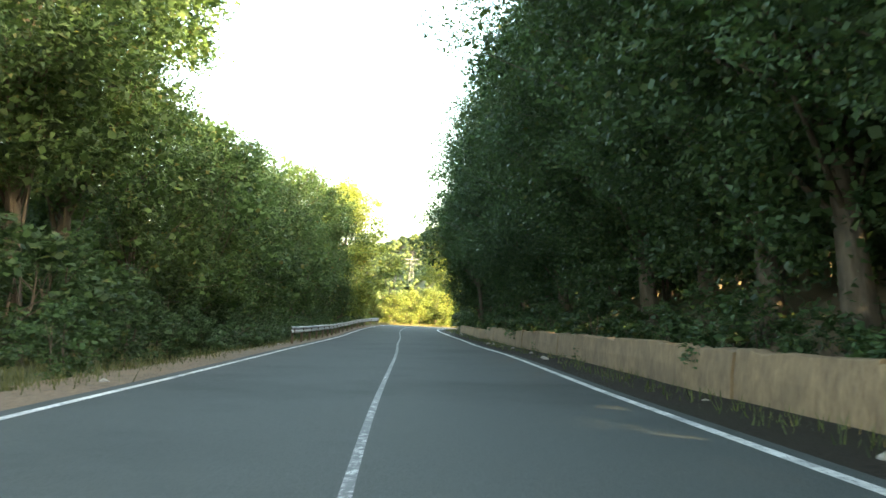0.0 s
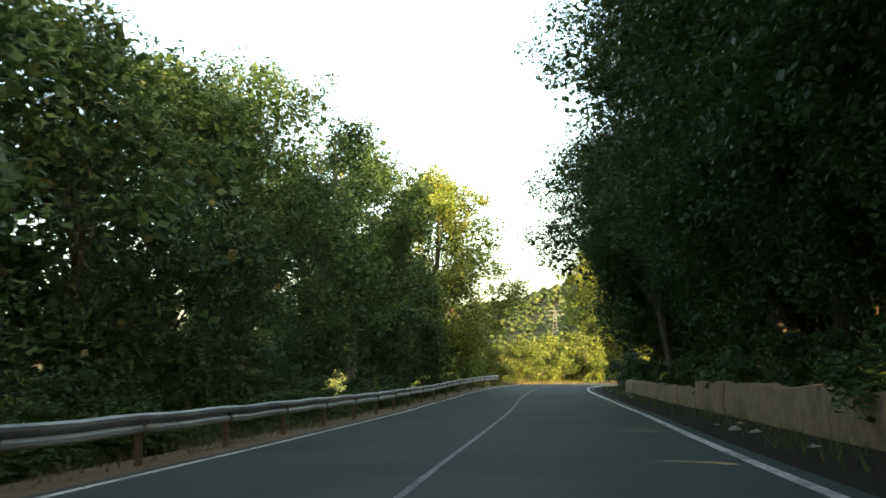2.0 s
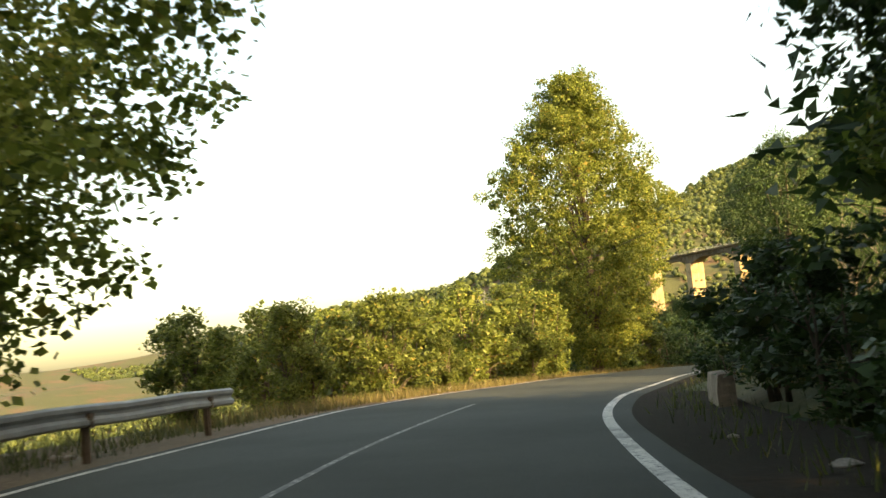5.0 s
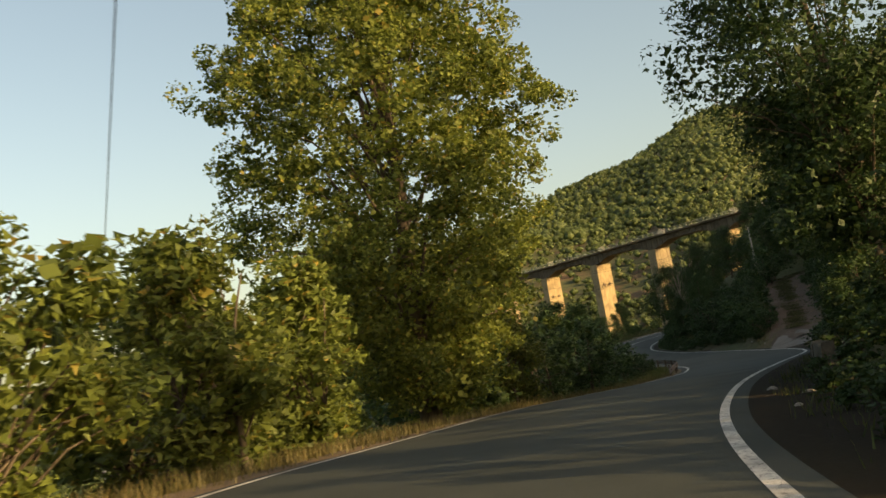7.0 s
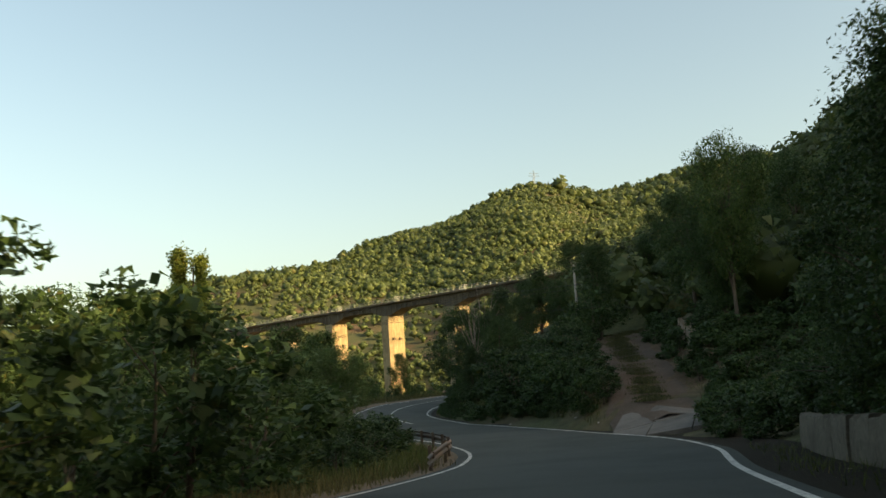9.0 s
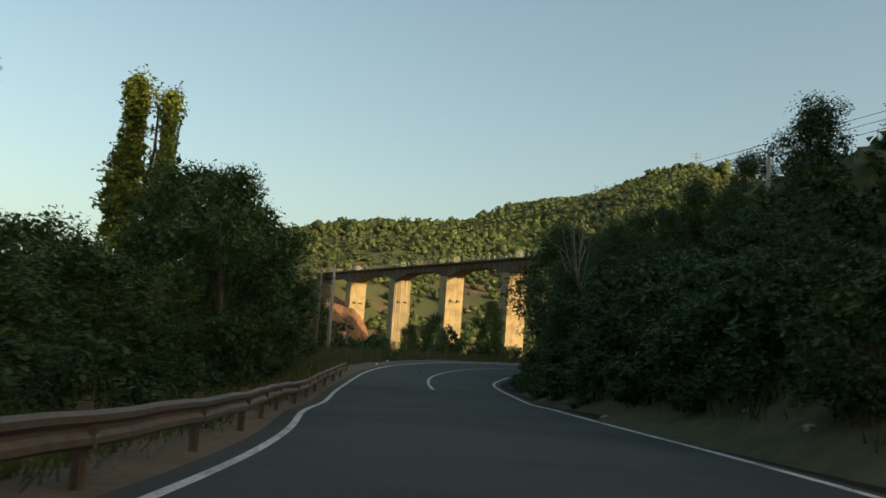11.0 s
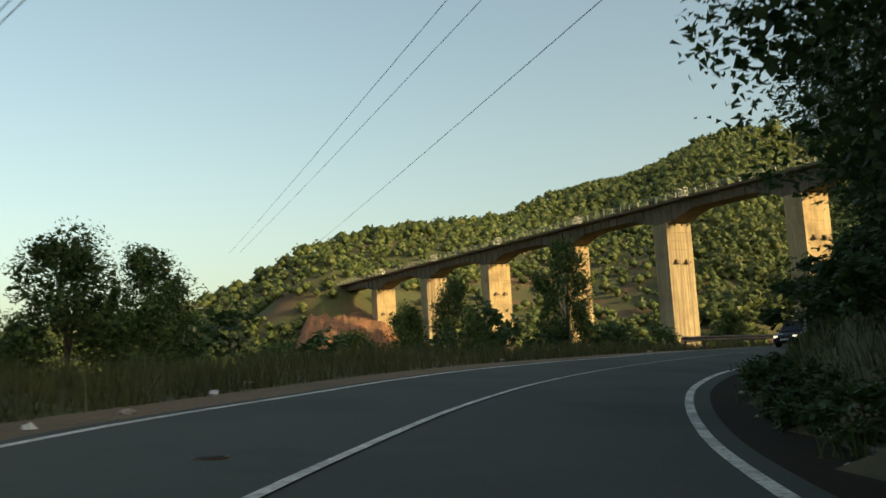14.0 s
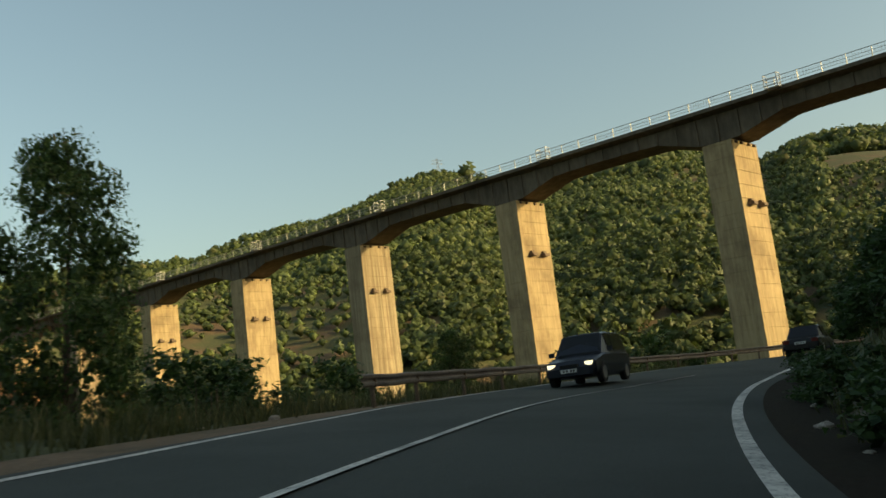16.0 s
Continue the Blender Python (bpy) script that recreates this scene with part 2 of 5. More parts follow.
class Shape:
    """Collects boxes, tubes and plates into one mesh."""

    def __init__(self):
        self.v, self.f = [], []

    def add(self, verts, faces):
        n = len(self.v)
        self.v += [tuple(p) for p in verts]
        self.f += [tuple(i + n for i in f) for f in faces]
        return self

    def box(self, centre, size, m=None, bevel=0.0):
        x, y, z = (s / 2 for s in size)
        c = Vector(centre)
        b = min(bevel, x * 0.9, y * 0.9)
        if b > 0:
            ring = [(-x + b, -y), (x - b, -y), (x, -y + b), (x, y - b), (x - b, y), (-x + b, y), (-x, y - b), (-x, -y + b)]
        else:
            ring = [(-x, -y), (x, -y), (x, y), (-x, y)]
        n = len(ring)
        pts = [Vector((px, py, -z)) for px, py in ring] + [Vector((px, py, z)) for px, py in ring]
        pts = [(m @ p if m else p) + c for p in pts]
        faces = [tuple(range(n))[::-1], tuple(range(n, 2 * n))] + [(i, (i + 1) % n, n + (i + 1) % n, n + i) for i in range(n)]
        return self.add(pts, faces)

    def tube(self, points, radii, sides=6, cap=True):
        pts = [Vector(p) for p in points]
        rings = []
        for i, p in enumerate(pts):
            d = (pts[min(i + 1, len(pts) - 1)] - pts[max(i - 1, 0)]).normalized()
            a = d.cross(Vector((0.3, 0.9, 0.1)) if abs(d.z) > 0.8 else Vector((0, 0, 1))).normalized()
            b = d.cross(a)
            r = radii[i] if hasattr(radii, "__len__") else radii
            rings.append([p + (a * math.cos(k * 2 * math.pi / sides) + b * math.sin(k * 2 * math.pi / sides)) * r for k in range(sides)])
        faces = [(i * sides + k, i * sides + (k + 1) % sides, (i + 1) * sides + (k + 1) % sides, (i + 1) * sides + k)
                 for i in range(len(pts) - 1) for k in range(sides)]
        if cap:
            faces += [tuple(range(sides))[::-1], tuple(range((len(pts) - 1) * sides, len(pts) * sides))]
        return self.add([q for r in rings for q in r], faces)

    def mesh(self, name, mat, smooth=False):
        return mesh_of(name, self.v, self.f, mat, smooth)


# ---- the road's line ----
RIGHT = [(14.2, 60), (14, 85), (13.7, 100), (13.3, 119), (12.95, 140), (12.45, 152), (12, 169), (11.55, 180), (10.9, 193), (10.6, 202), (10.95, 211), (12.18, 218),
        (13.62, 224), (14.92, 230), (16.47, 236), (18.33, 242), (20.62, 248), (23.1, 254), (25.9, 260), (29, 266), (32, 272), (35, 278), (38.4, 284), (41.83, 290),
        (43.52, 296), (43.95, 302), (44.75, 308), (45.2, 314), (45.55, 320), (46.1, 326), (46.73, 332), (47.54, 338), (48.33, 344), (49.28, 350), (50.47, 356), (51.98,
        362), (53.89, 368), (56.26, 374), (59.29, 380), (63.22, 386), (67.81, 392), (72.94, 398), (78.59, 404), (85.37, 410), (92, 415), (108, 425), (140, 442), (178,
        458)]
LEFT = [(7.2, 60), (6.9, 85), (6.3, 104), (5.6, 118), (5.1, 134), (4.6, 151), (4.1, 170), (3.6, 186), (3.7, 196), (4.3, 204), (5.2, 213), (5.67, 218), (6.36, 224), (7.47,
        230), (9.46, 236), (10.82, 242), (12.99, 248), (15, 254), (17.1, 260), (19.9, 266), (23, 272), (26.6, 278), (30.2, 284), (33.17, 290), (35.45, 296), (36.8, 302),
        (37.74, 308), (38.26, 314), (38.47, 320), (39.18, 326), (39.64, 332), (40.37, 338), (41.09, 344), (41.94, 350), (43.04, 356), (44.5, 362), (46.66, 368), (48.89,
        374), (52.14, 380), (56.21, 386), (60.14, 392), (63.91, 398), (67.84, 404), (74.02, 410), (80.5, 415), (96, 425), (130, 443), (175, 462)]
CENTRE = [(44.14, 338), (44.74, 344), (45.58, 350), (46.71, 356), (48.17, 362), (50.12, 368), (52.52, 374), (55.67, 380), (59.37, 386), (63.51, 392), (67.85, 398), (73,
        403.5), (80, 409)]
ROAD_Z = [(60, 3.5), (106, 2.48), (123, 2.05), (141, 1.68), (158, 1.3), (176, 0.95), (190, 0.78), (205, 0.72), (216, 0.56), (230, 0.11), (245, -0.35), (265, -1.06), (280,
        -1.72), (290, -2.02), (303, -2.1), (316, -2.1), (330, -2.08), (345, -1.72), (360, -1.3), (380, -0.53), (393, -0.13), (405, 0.14), (420, 0.67), (440, 1), (480,
        1.5)]
BANK = [(190, 0.0), (212, -0.045), (245, -0.045), (275, -0.014), (300, 0.01), (325, 0.035), (345, -0.017), (362, -0.072), (385, -0.079), (405, -0.051), (425, 0.0)]


MID_Y = np.arange(60.0, 440.0, 2.0)
MID_X = (np.interp(MID_Y, [p[1] for p in LEFT], [p[0] for p in LEFT]) + np.interp(MID_Y, [p[1] for p in RIGHT], [p[0] for p in RIGHT])) / 2


def road_z(y, x=None):
    """Height of the road at y; with x, the banking of the bends is counted too."""
    z = np.interp(y, [p[0] for p in ROAD_Z], [p[1] for p in ROAD_Z])
    if x is not None:
        z = z + np.interp(y, [p[0] for p in BANK], [p[1] for p in BANK]) * np.clip(x - np.interp(y, MID_Y, MID_X), -7, 7)
    return z


def curve(points, step=1.0):
    """A smooth line through the points, with steps of one length."""
    p = np.array(points, float)
    p = np.vstack([2 * p[0] - p[1], p, 2 * p[-1] - p[-2]])
    out = []
    for a, b, c, d in zip(p[:-3], p[1:-2], p[2:-1], p[3:]):
        t = np.linspace(0, 1, 14, endpoint=False)[:, None]
        out.append(0.5 * (2 * b + (c - a) * t + (2 * a - 5 * b + 4 * c - d) * t**2 + (3 * b - a - 3 * c + d) * t**3))
    q = np.vstack(out + [p[-2:-1]])
    s = np.r_[0, np.cumsum(np.hypot(*np.diff(q, axis=0).T))]
    u = np.arange(0, s[-1], step)
    q = np.stack([np.interp(u, s, q[:, k]) for k in (0, 1)], -1)
    for _ in range(6):
        q[1:-1] = (q[:-2] + 2 * q[1:-1] + q[2:]) / 4
    return q


LEFT_C, RIGHT_C = curve(LEFT), curve(RIGHT)
near = [int(np.argmin(((RIGHT_C - p) ** 2).sum(1))) for p in LEFT_C]
near = np.maximum.accumulate(near)
EDGE_L = LEFT_C
EDGE_R = np.stack([np.convolve(np.pad(RIGHT_C[near][:, k], 4, mode="edge"), np.ones(9) / 9, "valid") for k in (0, 1)], -1)
MID = (EDGE_L + EDGE_R) / 2
ACROSS = EDGE_R - EDGE_L
HALF = np.hypot(*ACROSS.T) / 2
ACROSS = ACROSS / (2 * HALF)[:, None]


def strip(name, offsets, mat, first=0, last=None, edge=None):
    """A ribbon along the road: rows of (side, distance, height): side -1 measures from the left line, 1 from the right, 0 from the middle."""
    idx = np.arange(len(MID))[first:last]
    rows = []
    for side, d, h in offsets:
        base = (MID, EDGE_R, EDGE_L)[side]
        p = base[idx] + ACROSS[idx] * d
        rows.append(np.c_[p, road_z(p[:, 1], p[:, 0]) + h])
    n, k = len(idx), len(offsets)
    v = np.stack(rows, 1).reshape(-1, 3)
    f = [(i * k + j, i * k + j + 1, (i + 1) * k + j + 1, (i + 1) * k + j) for i in range(n - 1) for j in range(k - 1)]
    return mesh_of(name, v, f, mat, True)


def station(y):
    return int(np.argmin(abs(MID[:, 1] - y)))


def beside(y, side, d):
    """The place d metres outside a road line: side -1 left, 1 right, at the station y."""
    k = station(y)
    p = (EDGE_L if side < 0 else EDGE_R)[k] + ACROSS[k] * side * d
    return p[0], p[1]


# ---- ground ----
def smooth01(v):
    v = np.clip(v, 0, 1)
    return v * v * (3 - 2 * v)


SKY_AZ = [-180, -60, -30, -16, -11, -6.5, -5, -2, 0.5, 4, 7.6, 10.8, 13, 15.4, 17.4, 19, 20.7, 22.5, 24, 25.5, 27, 30, 33, 36.7, 39, 41.8, 44.2, 46, 49, 62, 80, 120, 180]
SKY_EL = [0.03, 0.02, 0.03, 0.064, 0.082, 0.109, 0.123, 0.14, 0.145, 0.155, 0.165, 0.173, 0.183, 0.197, 0.209, 0.222, 0.232, 0.235, 0.231, 0.217, 0.209, 0.21, 0.222, 0.226, 0.215, 0.191, 0.207, 0.208, 0.202, 0.2, 0.16, 0.08, 0.03]
SKY_R = [900, 900, 700, 520, 460, 440, 440, 440, 450, 480, 540, 620, 700, 760, 790, 820, 860, 880, 900, 920, 1300, 1600, 1700, 1750, 1800, 1900, 1900, 1900, 1900, 1500, 1200, 900, 900]
TRACK = [(43.9, 297.5, -1.8), (47.3, 304.0, -1.3), (50.6, 311.0, -0.1), (53.0, 316.5, 1.3), (55.6, 323.0, 2.5), (58.8, 330.0, 3.7), (64.0, 335.0, 4.4), (73.0, 338.0, 5.0)]


def ground_z(x, y):
    x, y = np.atleast_1d(np.asarray(x, float)), np.atleast_1d(np.asarray(y, float))
    best, which = np.full(x.shape, 1e18), np.zeros(x.shape, int)
    for k in range(0, len(MID), 2):
        d = (x - MID[k, 0]) ** 2 + (y - MID[k, 1]) ** 2
        w = d < best
        best[w], which[w] = d[w], k
    u = (x - MID[which, 0]) * ACROSS[which, 0] + (y - MID[which, 1]) * ACROSS[which, 1]
    dist = np.sqrt(best)
    out = np.where(u >= 0, 1, -1) * np.maximum(np.abs(u), dist)
    e, ys = np.abs(out) - HALF[which], MID[which, 1]
    zr = road_z(y, x)
    # right bank
    step = np.interp(ys, [60, 196, 200, 212, 244, 250, 280, 290, 306, 312, 350, 365, 400], [0.8, 0.8, 0.4, 0.3, 0.3, 1.0, 1.0, 0.0, 0.0, 0.4, 0.4, 0.4, 0.4])
    lip = np.interp(ys, [60, 200, 215, 240, 286, 294, 310, 360, 420], [3.6, 3.6, 2.0, 3.4, 3.4, 2.2, 1.2, 2.2, 2.4])
    rise = np.interp(ys, [60, 190, 205, 250, 285, 296, 312, 345, 370, 400, 440], [0.55, 0.5, 0.2, 0.15, 0.3, 0.18, 0.42, 0.6, 1.05, 1.05, 0.6])
    cap = np.interp(ys, [60, 185, 205, 255, 285, 300, 350, 400, 450], [9, 7, 1.6, 1.6, 6, 11, 15, 16, 14])
    up = np.maximum(e - lip, 0)
    zr_right = zr + np.where(e > lip, step, -0.12) + cap * (1 - np.exp(-up * rise / cap)) + np.maximum(up - 40, 0) * 0.03
    # left side falls away to the valley
    flat = np.interp(ys, [60, 200, 230, 290, 330, 350, 400, 440], [9, 8, 3.0, 3.0, 3.0, 6.0, 3.0, 2.5])
    fall = np.interp(ys, [60, 200, 230, 300, 400], [0.16, 0.2, 0.38, 0.3, 0.55])
    down = np.maximum(e - flat, 0)
    zl = zr - 0.12 - np.clip(e, 0, 3) * 0.04 - 14 * (1 - np.exp(-down * fall / 14))
    zl = zl + np.where((ys > 342) & (ys < 410), 0.35 * smooth01((e - 1.5) / 2.5), 0)
    zr_right = zr_right + 44 * np.exp(-(((x - 142) / 60) ** 2 + ((y - 285) / 72) ** 2)) * smooth01((e - 10) / 45)
    near_z = np.where(out >= 0, zr_right, zl)
    # hills round the valley
    az = np.degrees(np.arctan2(x - 50, y - 360))
    r = np.hypot(x - 50, y - 360)
    el, rr = np.interp(az, SKY_AZ, SKY_EL), np.interp(az, SKY_AZ, SKY_R)
    foot = np.interp(az, [-180, -40, -10, 10, 40, 70, 110, 180], [300, 200, 175, 190, 190, 170, 200, 300])
    k = np.clip((r - foot) / (rr - foot), 0, None)
    hill = -15 + (el * rr + 15) * np.where(k < 1, k ** 0.9, 1 - 0.25 * (k - 1))
    hill = np.where(r < foot, -15, np.maximum(hill, -30))
    lump = 16 * np.exp(-(((x - 40) / 26) ** 2 + ((y - 652) / 30) ** 2))
    gully = np.sin(x * 0.021 + y * 0.004) * np.cos(y * 0.013 - x * 0.006) * 7 * smooth01((r - 260) / 200)
    far_z = hill + lump + gully
    w = smooth01((np.where(out > 0, e - 60, e - 70)) / 70)
    z = near_z * (1 - w) + far_z * w
    # the dirt track
    best_t, tz = np.full(x.shape, 1e9), np.zeros(x.shape)
    for (ax, ay, a_z), (bx, by, b_z) in zip(TRACK[:-1], TRACK[1:]):
        for t in np.linspace(0, 1, 8):
            d = np.hypot(x - ax - (bx - ax) * t, y - ay - (by - ay) * t)
            w2 = d < best_t
            best_t[w2], tz[w2] = d[w2], a_z + (b_z - a_z) * t
    k2 = 1 - smooth01((best_t - 2.6) / 2.2)
    k2 = k2 * smooth01((e - 1.0) / 2.5)
    z = z * (1 - k2) + tz * k2
    rough = np.sin(x * 1.7 + y * 0.6) * np.cos(y * 1.3 - x * 0.8) * 0.12 * smooth01((e - 2.5) / 3)
    return z + rough


def spread(lo, hi, step, outer, growth):
    mid = np.arange(lo, hi + step, step)
    a, s, left = lo, step, []
    while a > outer[0]:
        s *= growth
        a -= s
        left.append(a)
    a, s, right = mid[-1], step, []
    while a < outer[1]:
        s *= growth
        a += s
        right.append(a)
    return np.r_[left[::-1], mid, right]


gx, gy = spread(-25, 150, 1.6, (-2600, 3200), 1.09), spread(85, 470, 1.6, (-1200, 3200), 1.09)
GX, GY = np.meshgrid(gx, gy)
GZ = np.concatenate([ground_z(a, b) for a, b in zip(np.array_split(GX.ravel(), 6), np.array_split(GY.ravel(), 6))])
cols = len(gx)
gf = [(j * cols + i, j * cols + i + 1, (j + 1) * cols + i + 1, (j + 1) * cols + i) for j in range(len(gy) - 1) for i in range(cols - 1)]
ground = thing("ground", "dry grassy hillside and valley ground with bare red earth", "ground", kind="structure",
               data=mesh_of("ground", np.c_[GX.ravel(), GY.ravel(), GZ], gf, M_GROUND, True))
road = thing("road", "grey worn asphalt two-lane road winding along the slope", "road", kind="structure",
             data=strip("road", [(-1, -0.45, -0.03), (-1, 0.0, 0.0), (0, 0.0, 0.02), (1, 0.0, 0.0), (1, 0.4, -0.03)], M_ASPHALT))
tagged(thing("verge", "dry brown dirt verge beside the asphalt", "verge", kind="structure",
             data=strip("verge", [(-1, -3.4, -0.28), (-1, -1.6, -0.06), (-1, -0.42, -0.035)], M_VERGE)))
# bank-side verge, with its shade put into the colour
thing("verge", "soil verge below the bank, coloured dark for shade", "verge", kind="structure",
      data=strip("verge", [(1, 0.37, -0.035), (1, 1.2, -0.05), (1, 2.3, 0.02), (1, 3.0, -0.3)], M_SHADEVERGE))
thing("edge_line", "worn white painted edge line on asphalt", "road marking", "edge lines", kind="structure",
      data=strip("edge_line", [(-1, -0.07, 0.004), (-1, 0.07, 0.006)], M_PAINT))
thing("edge_line", "white painted edge line along the bank side", "road marking", "edge lines", kind="structure",
      data=strip("edge_line", [(1, -0.08, 0.006), (1, 0.08, 0.004)], M_PAINT))
thing("centre_line", "faded white centre line on asphalt", "road marking", kind="structure",
      data=strip("centre_line", [(0, -0.04, 0.024), (0, 0.05, 0.024)], M_FADED, station(95), station(216)))
cl = curve(CENTRE, 1.0)
cn = np.gradient(cl, axis=0)
cn = np.c_[cn[:, 1], -cn[:, 0]] / np.hypot(*cn.T)[:, None]
cv = np.stack([np.c_[cl + cn * o, road_z(cl[:, 1], cl[:, 0]) + 0.03] for o in (-0.07, 0.07)], 1).reshape(-1, 3)
thing("centre_line", "bold white centre line through the bend", "road marking", kind="structure",
      data=mesh_of("centre_line", cv, [(2 * i, 2 * i + 1, 2 * i + 3, 2 * i + 2) for i in range(len(cl) - 1)], M_PAINT, True))


def gz(x, y):
    return float(ground_z(x, y)[0])


# ---- guard rails ----
W_BEAM = [(0.0, -0.155), (0.055, -0.12), (0.055, -0.065), (0.0, -0.02), (0.0, 0.02), (0.055, 0.065), (0.055, 0.12), (0.0, 0.155)]


def guard_rail(name, label, points, beam_mat, post_every=4.0, top=0.75, dip=False):
    """A W-beam on posts along a line of (x, y); the beam's bulge faces the road, which lies to the right."""
    line = np.array(points, float)
    s = np.r_[0, np.cumsum(np.hypot(*np.diff(line, axis=0).T))]
    u = np.arange(0, s[-1], 1.0)
    q = np.stack([np.interp(u, s, line[:, k]) for k in (0, 1)], -1)
    root = thing(name, label, "guard rail", "guard rails", pose(q[0, 0], q[0, 1], float(road_z(q[0, 1], q[0, 0]))))
    o = Vector((q[0, 0], q[0, 1], float(road_z(q[0, 1], q[0, 0]))))
    d = np.gradient(q, axis=0)
    d /= np.hypot(*d.T)[:, None]
    n = np.c_[d[:, 1], -d[:, 0]]
    v, f, k = [], [], len(W_BEAM)
    for i in range(len(q)):
        z = float(road_z(q[i, 1], q[i, 0])) + top - 0.155
        if dip:
            z -= 0.25 * max(0.0, 1 - i / 4) ** 2
        z += 0.012 * math.sin(i * 1.7)
        for layer in (0.0, -0.006):
            for a, h in W_BEAM:
                v.append((q[i, 0] + n[i, 0] * (a + 0.06 + layer) - o.x, q[i, 1] + n[i, 1] * (a + 0.06 + layer) - o.y, z + h - o.z))
    for i in range(len(q) - 1):
        a, b = i * 2 * k, (i + 1) * 2 * k
        for j in range(k - 1):
            f += [(a + j, b + j, b + j + 1, a + j + 1), (a + k + j + 1, b + k + j + 1, b + k + j, a + k + j)]
        f += [(a + k - 1, b + k - 1, b + 2 * k - 1, a + 2 * k - 1), (a + k, b + k, b, a)]
    f += [(j, j + 1, k + j + 1, k + j) for j in range(k - 1)]
    part("beam", mesh_of("beam", v, f, beam_mat), root)
    post = Shape().box((0, 0, 0.28), (0.11, 0.05, 0.92)).box((0.03, 0, 0.28), (0.012, 0.13, 0.92)).box((0.075, 0, top - 0.16), (0.1, 0.09, 0.2)).mesh("post", M_POST)
    bolt = Shape().tube([(0.11, 0, top - 0.155), (0.128, 0, top - 0.155)], 0.022, 6).mesh("bolt", M_RAILSTEEL)
    joint = Shape().box((0.1, 0, top - 0.155), (0.02, 0.16, 0.06), bevel=0.008).mesh("joint_plate", M_POST)
    for i in range(1, len(q), int(post_every)):
        ang = math.degrees(math.atan2(n[i, 1], n[i, 0]))
        p = part("post", post, root, m=pose(q[i, 0] - o.x, q[i, 1] - o.y, float(road_z(q[i, 1], q[i, 0])) - o.z - 0.06, 0, 0, ang))
        part("bolt", bolt, p)
        if i % 8 < 4:
            part("joint_plate", joint, p)
    return root


def left_line(y0, y1, d, step=2.0):
    k0, k1 = station(y0), station(y1)
    return [tuple(EDGE_L[k] - ACROSS[k] * d) for k in range(k0, k1, 2)]


guard_rail("guard_rail", "pale galvanised guard rail below roadside trees", left_line(149.5, 213.5, 0.95), M_RAILSTEEL)
r2 = guard_rail("guard_rail", "rusty galvanised guard rail with a flared end by bushes", left_line(286, 348, 0.75), M_STEEL, top=0.62, dip=True)
guard_rail("guard_rail", "dark weathered guard rail on the outer bend before the viaduct", [(65.6, 402.3), (68.2, 406.0), (73.6, 411.8), (80.0, 417.6), (95.5, 427.2), (112.0, 435.5), (128.5, 444.3)], M_DARKRAIL)

# ---- roadside walls ----


def wall_run(name, label, y0, y1, out, height, panel, mat, category="retaining wall", thick=0.3, jitter=0.03):
    """A low wall of panels beside the right line."""
    k0, k1 = station(y0), station(y1)
    a = EDGE_R[k0] + ACROSS[k0] * out
    root = thing(name, label, category, "roadside walls", pose(a[0], a[1], float(road_z(a[1], a[0]))))
    o = Vector((a[0], a[1], float(road_z(a[1], a[0]))))
    rnd = random.Random(int(y0))
    k = k0
    while k < k1 - 1:
        e = min(k + panel, k1)
        p, q = EDGE_R[k] + ACROSS[k] * out, EDGE_R[e] + ACROSS[e] * out
        d = Vector((q[0] - p[0], q[1] - p[1], float(road_z(q[1], q[0]) - road_z(p[1], p[0]))))
        n = Vector((ACROSS[k][0], ACROSS[k][1], 0))
        sh, g = rnd.uniform(-jitter, jitter), 0.012
        base = Vector((p[0], p[1], float(road_z(p[1], p[0])))) - o + n * sh
        u = d.normalized()
        ln, m_ = d.length, 9
        hts = [height + rnd.uniform(-0.05, 0.05) for _ in range(m_)]
        v, f = [], []
        for i in range(m_):
            t = g + (ln - 2 * g) * i / (m_ - 1)
            for off, z in ((0, -0.35), (0.0, hts[i] * 0.5), (0.04, hts[i] - 0.02), (0.07, hts[i]), (thick, hts[i] + 0.01), (thick, -0.35)):
                b = base + u * t + n * off
                v.append((b.x, b.y, b.z + z))
        for i in range(m_ - 1):
            f += [(i * 6 + j, i * 6 + j + 1, (i + 1) * 6 + j + 1, (i + 1) * 6 + j) for j in range(5)]
        f += [(0, 1, 2, 3, 4, 5), tuple((m_ - 1) * 6 + j for j in range(5, -1, -1))]
        part("panel", mesh_of("panel", v, f, mat), root)
        k = e
    return root


wall_run("roadside_wall", "low tan rendered concrete wall with stained panels", 62, 172, 1.95, 0.82, 5, M_WALLC)
wall_run("roadside_wall", "low tan concrete wall with weathered joints", 172.2, 197, 1.93, 0.62, 4, M_WALLC)
wall_run("roadside_wall", "short block of old concrete at the bend", 211, 214, 1.8, 0.5, 3, M_STONE)
wall_run("roadside_wall", "grey concrete panel wall under overhanging trees", 250, 287, 2.0, 0.85, 2, M_KERB)

# concrete apron and dirt track


